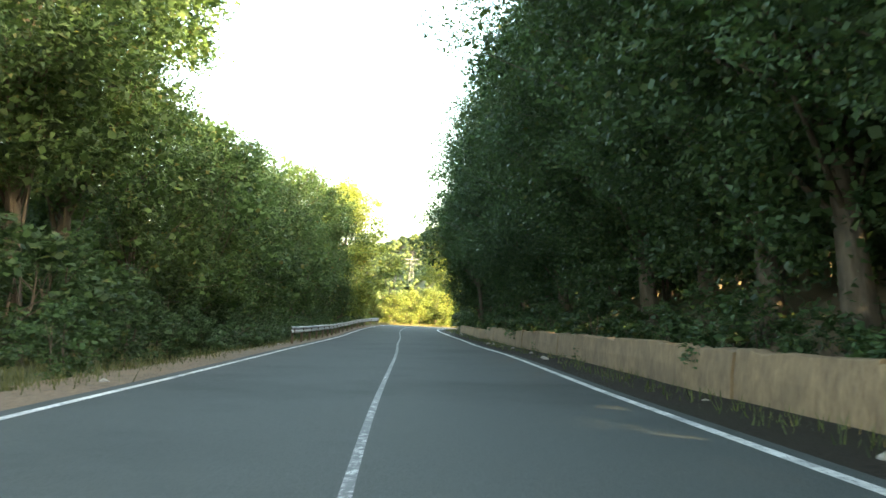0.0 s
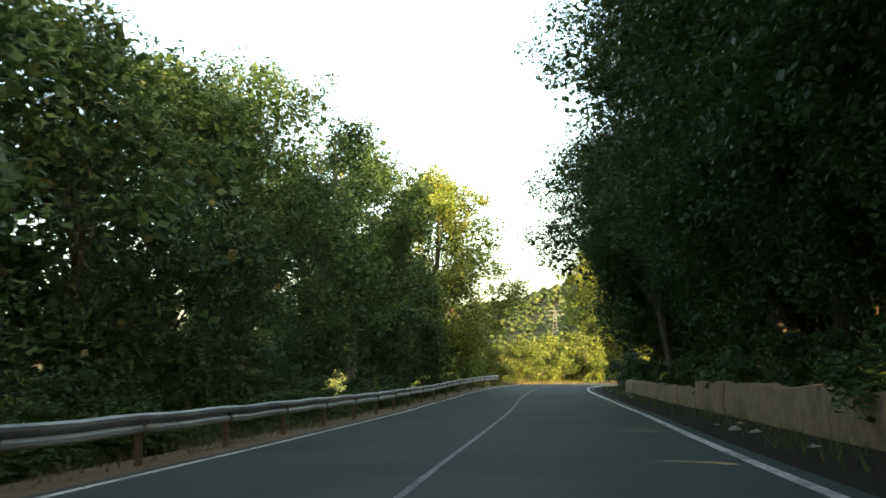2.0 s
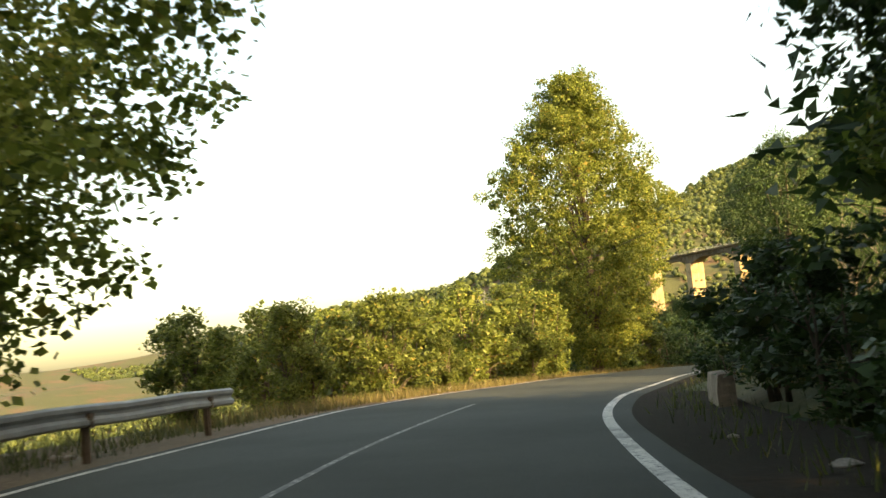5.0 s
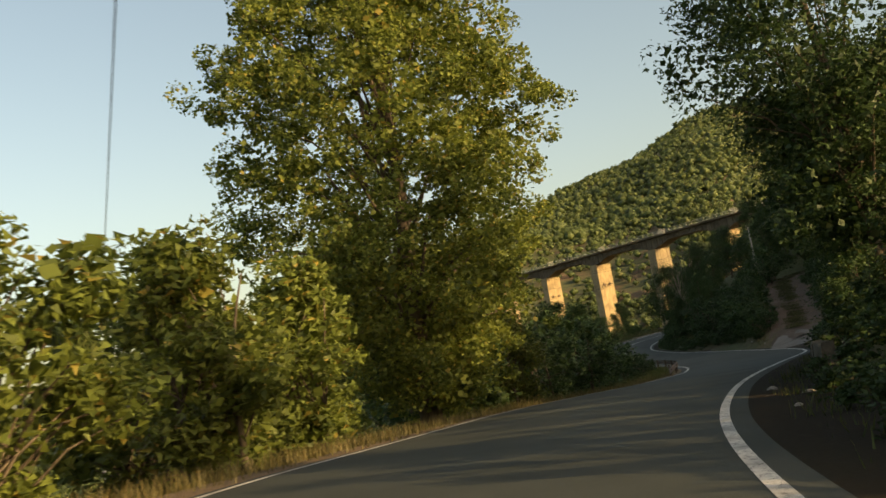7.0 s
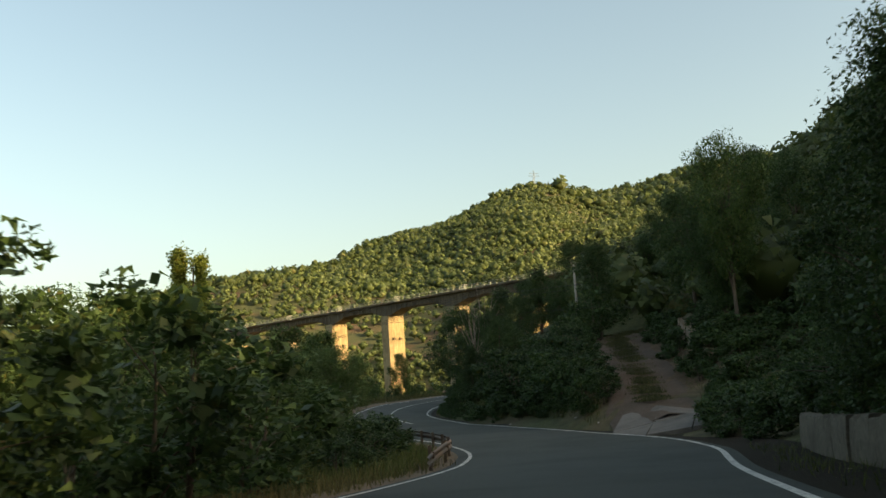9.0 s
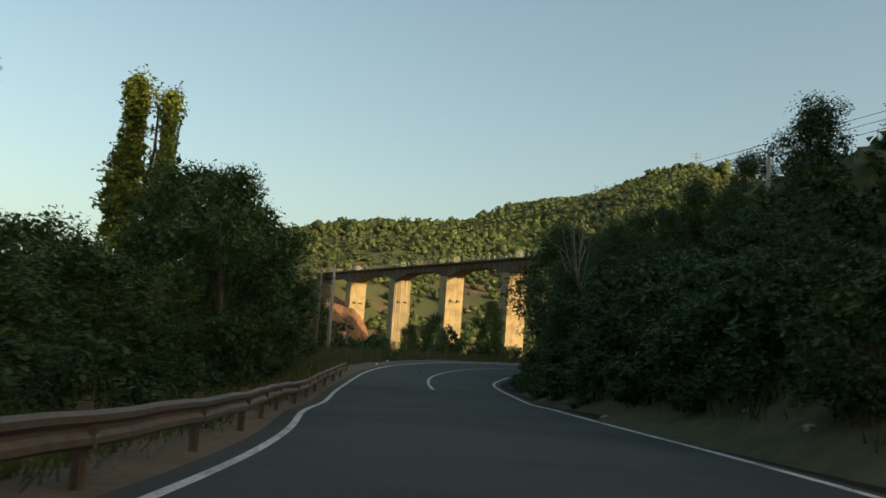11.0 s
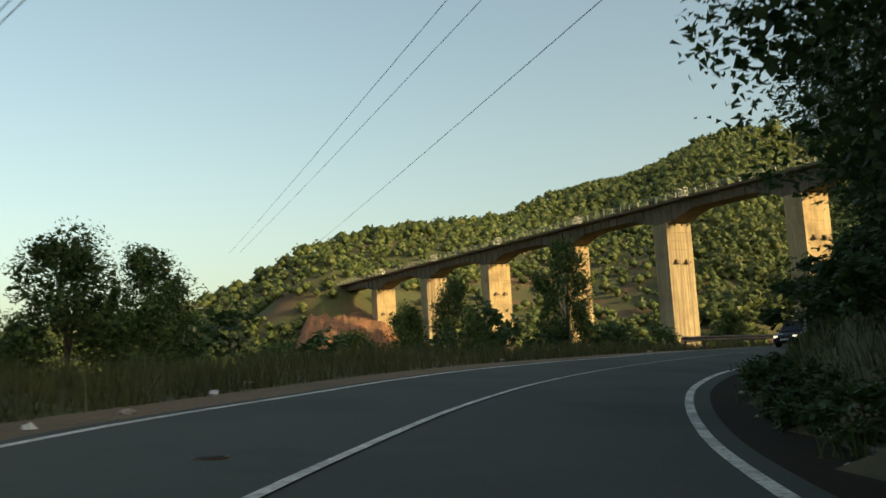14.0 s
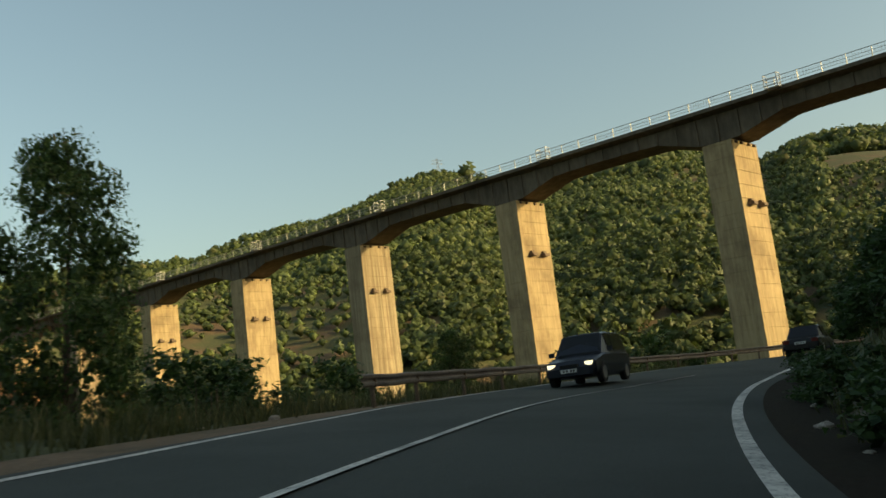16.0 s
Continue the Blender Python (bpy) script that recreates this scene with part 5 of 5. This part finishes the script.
    long_bar, short_bar = Shape().box((0, 0, 0), (1.4, 0.05, 0.06)).mesh("bar", M_RAILSTEEL), Shape().box((0, 0, 0), (0.05, 0.8, 0.06)).mesh("bar", M_RAILSTEEL)
    for i in range(len(PIERS)):
        s, n, d = frames[12 + 12 * i + 3]
        ang = math.degrees(math.atan2(d.y, d.x))
        q = s - o - n * 3.2
        cage = part("refuge_cage", floor_plate, root, "small refuge balcony of steel bars", m=pose(q.x, q.y, q.z + HEAD + 0.2, 0, 0, ang + 180))
        for a in (-0.7, 0.7):
            for b in (0.0, 0.8):
                part("upright", upright, cage, m=pose(a, b, 0))
            for h in (0.2, 0.75, 1.3):
                part("bar", short_bar, cage, m=pose(a, 0.4, h))
        for h in (0.2, 0.75, 1.3):
            part("bar", long_bar, cage, m=pose(0, 0.8, h))
    c = centre[0] + (centre[0] - centre[1]) * 0.86
    d = axis[0]
    turn = Matrix(((d.x, -d.y, 0), (d.y, d.x, 0), (0, 0, 1)))
    low = gz(c.x, c.y) - 2
    part("abutment", Shape().box((c.x - o.x, c.y - o.y, (low + PIERS[0][2]) / 2), (5.0, 6.4, PIERS[0][2] - low), turn, 0.1).mesh("abutment", M_PIER), root)


viaduct()

# ---- hill forest ----


def canopy(name, label, count, seed, rlo, rhi, azlo, azhi, size, keep=lambda x, y: True, least=-0.75, per=16):
    """Many small rounded tree crowns on the hills, with ragged outlines."""
    rnd = np.random.RandomState(seed)
    r = np.sqrt(rnd.uniform(rlo**2, rhi**2, count * 2))
    a = np.radians(rnd.uniform(azlo, azhi, count * 2))
    x, y = 50 + r * np.sin(a), 360 + r * np.cos(a)
    dens = np.sin(x * 0.031 + 1.3) * np.cos(y * 0.027) + np.sin(x * 0.011 - y * 0.017)
    ok = (dens > least + rnd.normal(0, 0.25, len(x))) & np.array([keep(p, q) for p, q in zip(x, y)])
    x, y, r = x[ok][:count], y[ok][:count], r[ok][:count]
    z = ground_z(x, y)
    s = size * rnd.uniform(0.6, 1.35, len(x))
    cen = np.c_[x, y, z + s * 0.75]
    return leaf_forest(name, label, cen, s, rnd, per)


def leaf_forest(name, label, cen, s, rnd, per, spray=1.0):
    """A small solid heart to each crown, and loose leafy sprays all round it."""
    heart = lumps(name, cen, s * 0.82, M_LEAF_FAR, rnd, 0.9, 0.35, (OCTA_V, OCTA_F))
    c, q = np.repeat(cen, per, axis=0), np.repeat(s, per)[:, None]
    p = rnd.normal(size=c.shape)
    p /= np.linalg.norm(p, axis=1)[:, None]
    p[:, 2] = np.abs(p[:, 2]) * 1.2 - 0.35
    n = p + rnd.normal(0, 0.4, p.shape)
    n /= np.linalg.norm(n, axis=1)[:, None]
    a = np.cross(n, rnd.normal(size=n.shape))
    a /= np.linalg.norm(a, axis=1)[:, None]
    b = np.cross(n, a)
    at = c + p * q * rnd.uniform(0.6, 1.02, (len(c), 1))
    w = q * spray * rnd.uniform(0.17, 0.34, (len(c), 1))
    v = np.stack([at - a * w - b * w * 0.6, at + a * w - b * w * 0.6, at + b * w * 1.1 + n * w * 0.3], 1).reshape(-1, 3)
    root = thing(name, label, "forest", kind="stuff", data=poly_mesh(name, v, 3, M_LEAF_FAR))
    tagged(part("inner_foliage", heart, root), kind="stuff")
    return root


def off_road(x, y):
    return not (-30 < x < 175 and 60 < y < 455)


def sparse_patch(x, y):
    """Where the eroded slope behind the piers keeps only scattered trees."""
    bare = math.sin(x * 0.09 + 1.7) * math.cos(y * 0.07 - 0.6) + 0.6 * math.sin(x * 0.037 - y * 0.051)
    return not (30 < x < 172 and 470 < y < 720 and bare > -0.15 and (x * 7.31 + y * 3.17) % 1.0 < 0.5)


def bluff_clear(x, y):
    return not (34 < x < 60 and 590 < y < 632)


canopy("hill_forest", "green deciduous forest covering the slopes behind the viaduct", 17000, 31, 150, 640, -35, 72, 1.9, lambda x, y: off_road(x, y) and bluff_clear(x, y) and sparse_patch(x, y), -2.2)
canopy("slope_trees", "broad green trees on the slope beyond the piers", 2600, 36, 170, 400, 20, 66, 2.7, lambda x, y: off_road(x, y) and bluff_clear(x, y) and sparse_patch(x, y), -9, 40)
canopy("meadow_scrub", "scattered green scrub on the meadows of the valley side", 1500, 37, 70, 330, -165, -72, 1.7, lambda x, y: x < -24 and y > 95, 0.1, 20)
canopy("ridge_forest", "dense forest on the ridge and higher slopes", 15000, 32, 430, 1150, -25, 45, 3.4, off_road, -1.7, 14)
canopy("mountain_forest", "hazy forest on far mountainside", 6000, 33, 900, 2000, 22, 75, 9.0, off_road, -1.9, 12)
canopy("valley_scrub", "green scrub and small trees filling the valley", 9000, 34, 40, 270, -75, 68, 1.4,
       lambda x, y: bluff_clear(x, y) and sparse_patch(x, y) and ((x < 25 - max(0, 330 - y) * 0.5 and y > 200) or y > 446 + max(0, x - 60) * 0.1), -9, 22)


def wood(name, label, count, seed, x0, x1, y0, y1, size, least):
    """Close-set crowns on the hill above the bank, clear of the road by a least distance."""
    rnd = np.random.RandomState(seed)
    x, y = rnd.uniform(x0, x1, count), rnd.uniform(y0, y1, count)
    far = np.array([np.sqrt(((MID - (a, b)) ** 2).sum(1).min()) for a, b in zip(x, y)])
    x, y = x[far > least], y[far > least]
    s = size * rnd.uniform(0.6, 1.35, len(x))
    return leaf_forest(name, label, np.c_[x, y, ground_z(x, y) + s * 0.9], s, rnd, 150, 0.42)


wood("bank_wood", "dark shaded wood covering the hill above the road", 1900, 35, 40, 190, 215, 410, 2.6, 19)


def red_bluff():
    """An eroded bank of red earth under the viaduct's end."""
    nx, nv = 46, 22
    v = []
    for j in range(nv):
        u = j / (nv - 1)
        for i in range(nx):
            x = 26 + 42 * i / (nx - 1)
            side = smooth01(min((x - 26) / 9, (68 - x) / 14))
            gully = noise.noise((x * 0.22, u * 1.5, 3.0)) * 3.2 + noise.noise((x * 0.7, u * 5, 8.0)) * 1.1
            yy = 601 + 30 * u ** 1.6 + gully * (1 - u * 0.6)
            v.append((x, yy, 3.0 + (18.5 * float(side)) * u ** 0.62 + noise.noise((x * 0.5, u * 6, 1.0)) * 0.9))
    f = [(j * nx + i, j * nx + i + 1, (j + 1) * nx + i + 1, (j + 1) * nx + i) for j in range(nv - 1) for i in range(nx - 1)]
    thing("earth_bluff", "eroded red earth bluff below the viaduct abutment", "bluff", kind="structure", data=mesh_of("earth_bluff", v, f, M_REDEARTH))


red_bluff()

# ---- grass ----


def grass(name, label, spots, height, mat, seed, per=9, spread_r=0.22):
    rnd = np.random.RandomState(seed)
    p = np.repeat(np.array(spots), per, axis=0)
    p[:, :2] += rnd.normal(0, spread_r, (len(p), 2))
    h = height * rnd.uniform(0.45, 1.3, len(p))
    a = rnd.uniform(0, 2 * math.pi, len(p))
    w = 0.012 + 0.012 * rnd.uniform(0, 1, len(p))
    lean = rnd.normal(0, 0.28, (len(p), 2)) * h[:, None]
    z = p[:, 2] - 0.04
    v = np.stack([np.c_[p[:, 0] - np.cos(a) * w, p[:, 1] - np.sin(a) * w, z], np.c_[p[:, 0] + np.cos(a) * w, p[:, 1] + np.sin(a) * w, z],
                  np.c_[p[:, 0] + lean[:, 0], p[:, 1] + lean[:, 1], z + h]], 1).reshape(-1, 3)
    me = bpy.data.meshes.new(name)
    f = np.arange(len(v))
    me.vertices.add(len(v))
    me.vertices.foreach_set("co", v.ravel())
    me.loops.add(len(f))
    me.loops.foreach_set("vertex_index", f)
    me.polygons.add(len(f) // 3)
    me.polygons.foreach_set("loop_start", np.arange(0, len(f), 3))
    me.polygons.foreach_set("loop_total", np.full(len(f) // 3, 3))
    me.materials.append(mat)
    me.update(calc_edges=True)
    return thing(name, label, "grass", kind="stuff", data=me)


def track_spots(n, seed):
    """Places on the strip between the ruts of the dirt track."""
    rnd = np.random.RandomState(seed)
    k = rnd.randint(12, len(tk) - 12, n)
    p = tk[k] + tn[k] * (rnd.normal(0.05, 0.22, (n, 1)) + 0.15 * np.sin(k * 0.9 + 2)[:, None]) + rnd.uniform(-0.4, 0.4, (n, 2))
    return np.c_[p, ground_z(p[:, 0], p[:, 1]) + 0.19]


def verge_spots(y0, y1, side, lo, hi, n, seed):
    rnd = np.random.RandomState(seed)
    out = []
    for _ in range(n):
        x, y = beside(rnd.uniform(y0, y1), side, lo + (hi - lo) * rnd.uniform(0, 1) ** 1.2)
        if not on_track(x, y):
            out.append((x, y))
    out = np.array(out)
    return np.c_[out, np.maximum(ground_z(out[:, 0], out[:, 1]), road_z(out[:, 1], out[:, 0]) - 0.3)]


grass("dry_grass", "tufts of dry straw-coloured grass on the sunny verge", verge_spots(214, 290, -1, 0.8, 4.5, 1500, 1), 0.45, M_GRASS, 1)
grass("dry_grass", "tall dry grass along the valley edge of the bend", verge_spots(343, 420, -1, 1.9, 9, 3600, 2), 0.62, M_TALLGRASS, 2)
grass("dry_grass", "dry grass under the roadside trees", verge_spots(108, 215, -1, 1.2, 6, 1500, 3), 0.35, M_TALLGRASS, 3)
grass("weeds", "green weeds growing behind the guard rail", verge_spots(283, 352, -1, 1.4, 7, 2200, 4), 0.6, M_GREENGRASS, 4)
grass("weeds", "weeds on the dark bank", verge_spots(305, 400, 1, 1.4, 8, 2600, 5), 0.5, M_TALLGRASS, 5)
grass("weeds", "low green grass strip between the ruts of the track", track_spots(2000, 7), 0.17, M_TALLGRASS, 7)
grass("weeds", "weeds at the foot of the wall", verge_spots(108, 290, 1, 1.1, 4, 1400, 6), 0.3, M_GREENGRASS, 6)

# ---- kerb on the inner bend ----


def kerb():
    root = thing("kerb", "low worn concrete kerb on the inside of the bend", "kerb", kind="structure")
    k0, k1 = station(352), station(404)
    for k in range(k0, k1, 2):
        p, q = EDGE_R[k] + ACROSS[k] * 1.5, EDGE_R[min(k + 2, k1)] + ACROSS[min(k + 2, k1)] * 1.5
        n = ACROSS[k]
        z0, z1 = float(road_z(p[1], p[0])), float(road_z(q[1], q[0]))
        d = (q - p) * 0.985
        v = []
        for o, h in ((0.0, -0.25), (0.0, 0.05), (0.03, 0.08), (0.2, 0.085), (0.2, -0.25)):
            v += [(p[0] + n[0] * o, p[1] + n[1] * o, z0 + h), (p[0] + d[0] + n[0] * o, p[1] + d[1] + n[1] * o, z1 + h)]
        f = [(2 * i, 2 * i + 2, 2 * i + 3, 2 * i + 1) for i in range(4)] + [(0, 8, 6, 4, 2), (1, 3, 5, 7, 9)]
        part("kerbstone", mesh_of("kerbstone", v, f, M_KERB), root)


kerb()

# ---- cars ----


def loft_shell(sections, mat, name):
    """Closed cross-sections along the length, each mirrored about the middle."""
    v, f = [], []
    for x, half in sections:
        ring = [(x, y, z) for y, z in half] + [(x, -y, z) for y, z in reversed(half)]
        v += ring
    k = len(ring)
    for i in range(len(sections) - 1):
        f += [(i * k + j, (i + 1) * k + j, (i + 1) * k + (j + 1) % k, i * k + (j + 1) % k) for j in range(k)]
    f += [tuple(range(k)), tuple(range((len(sections) - 1) * k, len(sections) * k))[::-1]]
    return mesh_of(name, v, f, mat, False)


def car(label, x, y, z, heading, tall, long, wide, mat, hatch, lit):
    """A passenger car: front towards +x of its own axes."""
    root = thing("car", label, "car", m=pose(x, y, z, 0, 0, heading))
    h, L, w = tall, long / 2, wide / 2
    belt = h * 0.58

    def low(x_, top, ww, bottom=0.22):
        return (x_, [(0.0, bottom), (ww * 0.9, bottom), (ww, bottom + 0.12), (ww, (bottom + top) / 2), (ww * 0.97, top - 0.06), (ww * 0.88, top), (0.0, top + 0.02)])

    body = [low(-L, belt * 0.72, w * 0.86, 0.34), low(-L + 0.06, belt * 0.95, w * 0.93, 0.28), low(-L + 0.35, belt, w), low(-0.3, belt, w), low(L - 1.25, belt * 0.98, w),
            low(L - 0.7, belt * 0.88, w * 0.98), low(L - 0.25, belt * 0.78, w * 0.93, 0.26), low(L, belt * 0.55, w * 0.8, 0.32)]
    part("body", loft_shell(body, mat, "body"), root)
    back = -L + (0.12 if hatch else 0.75)
    roof_back = -L + (0.42 if hatch else 1.35)

    def cab(x_, top, ww, wt):
        return (x_, [(0.0, belt - 0.04), (ww, belt - 0.04), (wt, top - 0.05), (wt * 0.85, top), (0.0, top + 0.015)])

    cabin = [cab(back, belt + 0.04, w * 0.88, w * 0.84), cab(roof_back, h - 0.02, w * 0.92, w * 0.74), cab(-0.2, h, w * 0.93, w * 0.77), cab(L - 2.0 + (0.25 if hatch else 0), h - 0.05, w * 0.93, w * 0.76), cab(L - 1.15, belt + 0.03, w * 0.9, w * 0.84)]
    part("cabin", loft_shell(cabin, mat, "cabin"), root)

    def pane(name, pts):
        n = (Vector(pts[1]) - Vector(pts[0])).cross(Vector(pts[2]) - Vector(pts[0])).normalized() * 0.008
        v = [tuple(Vector(p) + n) for p in pts] + [tuple(Vector(p) - n * 2) for p in pts]
        k = len(pts)
        part(name, mesh_of(name, v, [tuple(range(k)), tuple(range(2 * k - 1, k - 1, -1))] + [(i, k + i, k + (i + 1) % k, (i + 1) % k) for i in range(k)], M_GLASS), root)

    fx0, fx1 = L - 2.0 + (0.25 if hatch else 0), L - 1.15
    pane("windscreen", [(fx1 - 0.06, -w * 0.8, belt + 0.07), (fx1 - 0.06, w * 0.8, belt + 0.07), (fx0 + 0.06, w * 0.68, h - 0.08), (fx0 + 0.06, -w * 0.68, h - 0.08)])
    pane("rear_window", [(back + 0.06, w * 0.76, belt + 0.1), (back + 0.06, -w * 0.76, belt + 0.1), (roof_back - 0.04, -w * 0.66, h - 0.1), (roof_back - 0.04, w * 0.66, h - 0.1)])
    for s in (1, -1):
        for x0, x1 in ((roof_back + 0.15, -0.25), (-0.15, fx0 - 0.05)):
            pts = [(x0, s * w * 0.925, belt + 0.04), (x1, s * w * 0.925, belt + 0.04), (x1, s * w * 0.785, h - 0.1), (x0, s * w * 0.785, h - 0.1)]
            pane("side_window", pts if s > 0 else pts[::-1])
        part("mirror", Shape().box((fx1 - 0.25, s * (w + 0.09), belt + 0.08), (0.1, 0.2, 0.14), bevel=0.03).mesh("mirror", mat), root)
        part("headlight", Shape().box((L - 0.16, s * w * 0.68, belt * 0.66), (0.2, 0.24, 0.12), Matrix.Rotation(-0.35 * s, 3, "Z"), 0.05).mesh("headlight", M_HEADLIGHT if lit else M_ALLOY), root)
        part("tail_light", Shape().box((-L + 0.05, s * w * 0.74, belt * 0.84), (0.12, 0.3, 0.16), bevel=0.03).mesh("tail_light", M_TAIL), root)
        for xw in (L - 0.85, -L + 0.8):
            tyre = part("wheel", Shape().tube([(xw, s * (w - 0.2), 0.31), (xw, s * (w - 0.01), 0.31)], 0.31, 18).mesh("wheel", M_RUBBER), root)
            rim = Shape().tube([(xw, s * (w - 0.05), 0.31), (xw, s * (w + 0.005), 0.31)], 0.2, 12)
            part("rim", rim.mesh("rim", M_ALLOY), tyre)
    part("bumper", Shape().box((L - 0.08, 0, 0.4), (0.22, wide * 0.84, 0.22), bevel=0.08).mesh("bumper", mat), root)
    part("grille", Shape().box((L - 0.06, 0, belt * 0.62), (0.12, wide * 0.34, 0.1), bevel=0.03).mesh("grille", M_RUBBER), root)
    part("plate", Shape().box((L + 0.04, 0, 0.44), (0.02, 0.5, 0.11)).mesh("plate", M_PLATE), root)
    part("plate", Shape().box((-L - 0.005, 0, belt * 0.74), (0.03, 0.5, 0.11)).mesh("plate", M_PLATE), root)
    for k in (-0.15, -0.05, 0.08, 0.17):
        part("plate_bar", Shape().box((-L - 0.022, k, belt * 0.74), (0.008, 0.06, 0.06)).mesh("plate_bar", M_RUBBER), root)
        part("plate_bar", Shape().box((L + 0.052, k, 0.44), (0.008, 0.06, 0.06)).mesh("plate_bar", M_RUBBER), root)


car("dark blue compact van with headlights on in the outer lane", 75.1, 407.9, float(road_z(407.9, 75.1)) + 0.03, 222, 1.62, 4.2, 1.75, M_NAVY, True, True)
car("black saloon car on the inner lane of the bend", 93.4, 417.6, float(road_z(417.6, 93.4)) + 0.03, 36, 1.42, 4.4, 1.76, M_BLACK, False, False)

# ---- house on the far ridge ----


def house(x, y, z, turn):
    root = thing("house", "small white house with a red hipped roof on the ridge", "house", m=pose(x, y, z, 0, 0, turn))
    part("wall", Shape().box((0, 0, 1.5), (12, 8, 5.0)).mesh("wall", M_WHITEWALL), root)
    v = [(-6.7, -4.7, 4.0), (6.7, -4.7, 4.0), (6.7, 4.7, 4.0), (-6.7, 4.7, 4.0), (-2.6, 0, 6.4), (2.6, 0, 6.4)]
    roof = part("roof", mesh_of("roof", v, [(0, 1, 5, 4), (2, 3, 4, 5), (1, 2, 5), (3, 0, 4), (3, 2, 1, 0)], M_ROOF), root)
    part("chimney", Shape().box((1.5, 0.8, 6.3), (0.6, 0.6, 1.4)).mesh("chimney", M_WHITEWALL), roof)
    for wx in (-3.8, -0.6, 3.2):
        win = part("window", Shape().box((wx, -4.02, 2.3), (1.3, 0.08, 1.5)).mesh("window", M_WINDOW), root)
        part("sill", Shape().box((wx, -4.1, 1.5), (1.5, 0.2, 0.08)).mesh("sill", M_WHITEWALL), win)
    part("door", Shape().box((1.3, -4.02, 0.9), (1.0, 0.08, 2.1)).mesh("door", M_WOOD), root)


house(-82, 827, gz(-82, 827) + 1.0, 8)


def pylon(x, y, h, label):
    z = gz(x, y)
    root = thing("power_pylon", label, "pylon", "power pylons", pose(x, y, z))
    legs, brace = Shape(), Shape()
    w = h * 0.11
    for sx in (-1, 1):
        for sy in (-1, 1):
            legs.tube([(sx * w, sy * w, -1), (sx * w * 0.25, sy * w * 0.25, h * 0.75), (0, 0, h)], h * 0.0045, 4)
    for i in range(6):
        a, b = i / 6 * 0.75 * h, (i + 1) / 6 * 0.75 * h
        wa, wb = w * (1 - i / 8), w * (1 - (i + 1) / 8)
        for sy in (-1, 1):
            brace.tube([(-wa, sy * wa, a), (wb, sy * wb, b)], h * 0.0025, 3).tube([(wa, sy * wa, a), (-wb, sy * wb, b)], h * 0.0025, 3)
    part("legs", legs.mesh("legs", M_PYLON), root)
    part("bracing", brace.mesh("bracing", M_PYLON), root)
    for k, (hz, s) in enumerate(((0.72, 0.3), (0.86, 0.24))):
        part("crossarm", Shape().box((0, 0, h * hz), (h * s * 2, h * 0.012, h * 0.012)).tube([(-h * s, 0, h * hz), (0, 0, h * (hz + 0.07)), (h * s, 0, h * hz)], h * 0.004, 3).mesh("crossarm", M_PYLON), root)


pylon(414, 1194, 22, "steel lattice power pylon on the wooded summit")
pylon(-3, 655, 17, "distant steel lattice pylon beyond the trees")

# ---- small things ----


def pebble(rnd, size):
    pts, faces = [], []
    for i in range(4):
        t = math.pi * (i + 0.5) / 4
        for j in range(6):
            a = j * math.pi / 3
            r = size * (0.8 + rnd.random() * 0.4)
            pts.append((math.sin(t) * math.cos(a) * r, math.sin(t) * math.sin(a) * r, math.cos(t) * r * 0.65))
    for i in range(3):
        faces += [(i * 6 + j, (i + 1) * 6 + j, (i + 1) * 6 + (j + 1) % 6, i * 6 + (j + 1) % 6) for j in range(6)]
    return pts, faces + [tuple(range(6)), tuple(range(23, 17, -1))]


rnd = random.Random(77)
stones = [mesh_of("stone", *pebble(rnd, 1.0), M_ROCK) for _ in range(4)]
for i in range(70):
    yy = rnd.choice((rnd.uniform(110, 290), rnd.uniform(300, 400)))
    side = rnd.choice((-1, 1, 1))
    px, py = beside(yy, side, rnd.uniform(0.8, 2.6) if side < 0 else rnd.uniform(0.9, 1.7))
    ob = thing("stone", "small pale stone on the roadside dirt", "stone", "roadside stones",
               pose(px, py, max(gz(px, py), float(road_z(py, px)) - 0.08) + 0.03, 0, 0, rnd.uniform(0, 360)), data=stones[i % 4])
    s = rnd.uniform(0.05, 0.14)
    ob.scale = (s * 1.3, s, s)
ob = thing("stone", "white rock on the dry verge", "stone", "roadside stones", pose(9.6, 246.2, float(road_z(246)) - 0.02, 0, 0, 30), data=stones[0])
ob.scale = (0.22, 0.16, 0.15)
for px, py, lab in ((46.2, 359.0, "round dark manhole cover in the asphalt"), (46.4, 351.3, "second dark manhole cover in the asphalt")):
    r = thing("manhole_cover", lab, "manhole cover", "manhole covers", pose(px, py, float(road_z(py, px)) + 0.012))
    part("ring", Shape().tube([(0, 0, -0.02), (0, 0, 0.012)], 0.17, 16).mesh("ring", M_POST), r)
    part("lid", Shape().tube([(0, 0, 0.0), (0, 0, 0.018)], 0.14, 16).mesh("lid", M_RUBBER), r)
for px, py in ((44.9, 368.4), (43.6, 362), (6.4, 237.5)):
    thing("litter", "crumpled white litter on the verge", "litter", "litter", pose(px, py, max(gz(px, py), float(road_z(py, px)) - 0.1) + 0.05, 20, 10, px * 40),
          data=mesh_of("litter", *pebble(rnd, 0.11), M_LITTER))
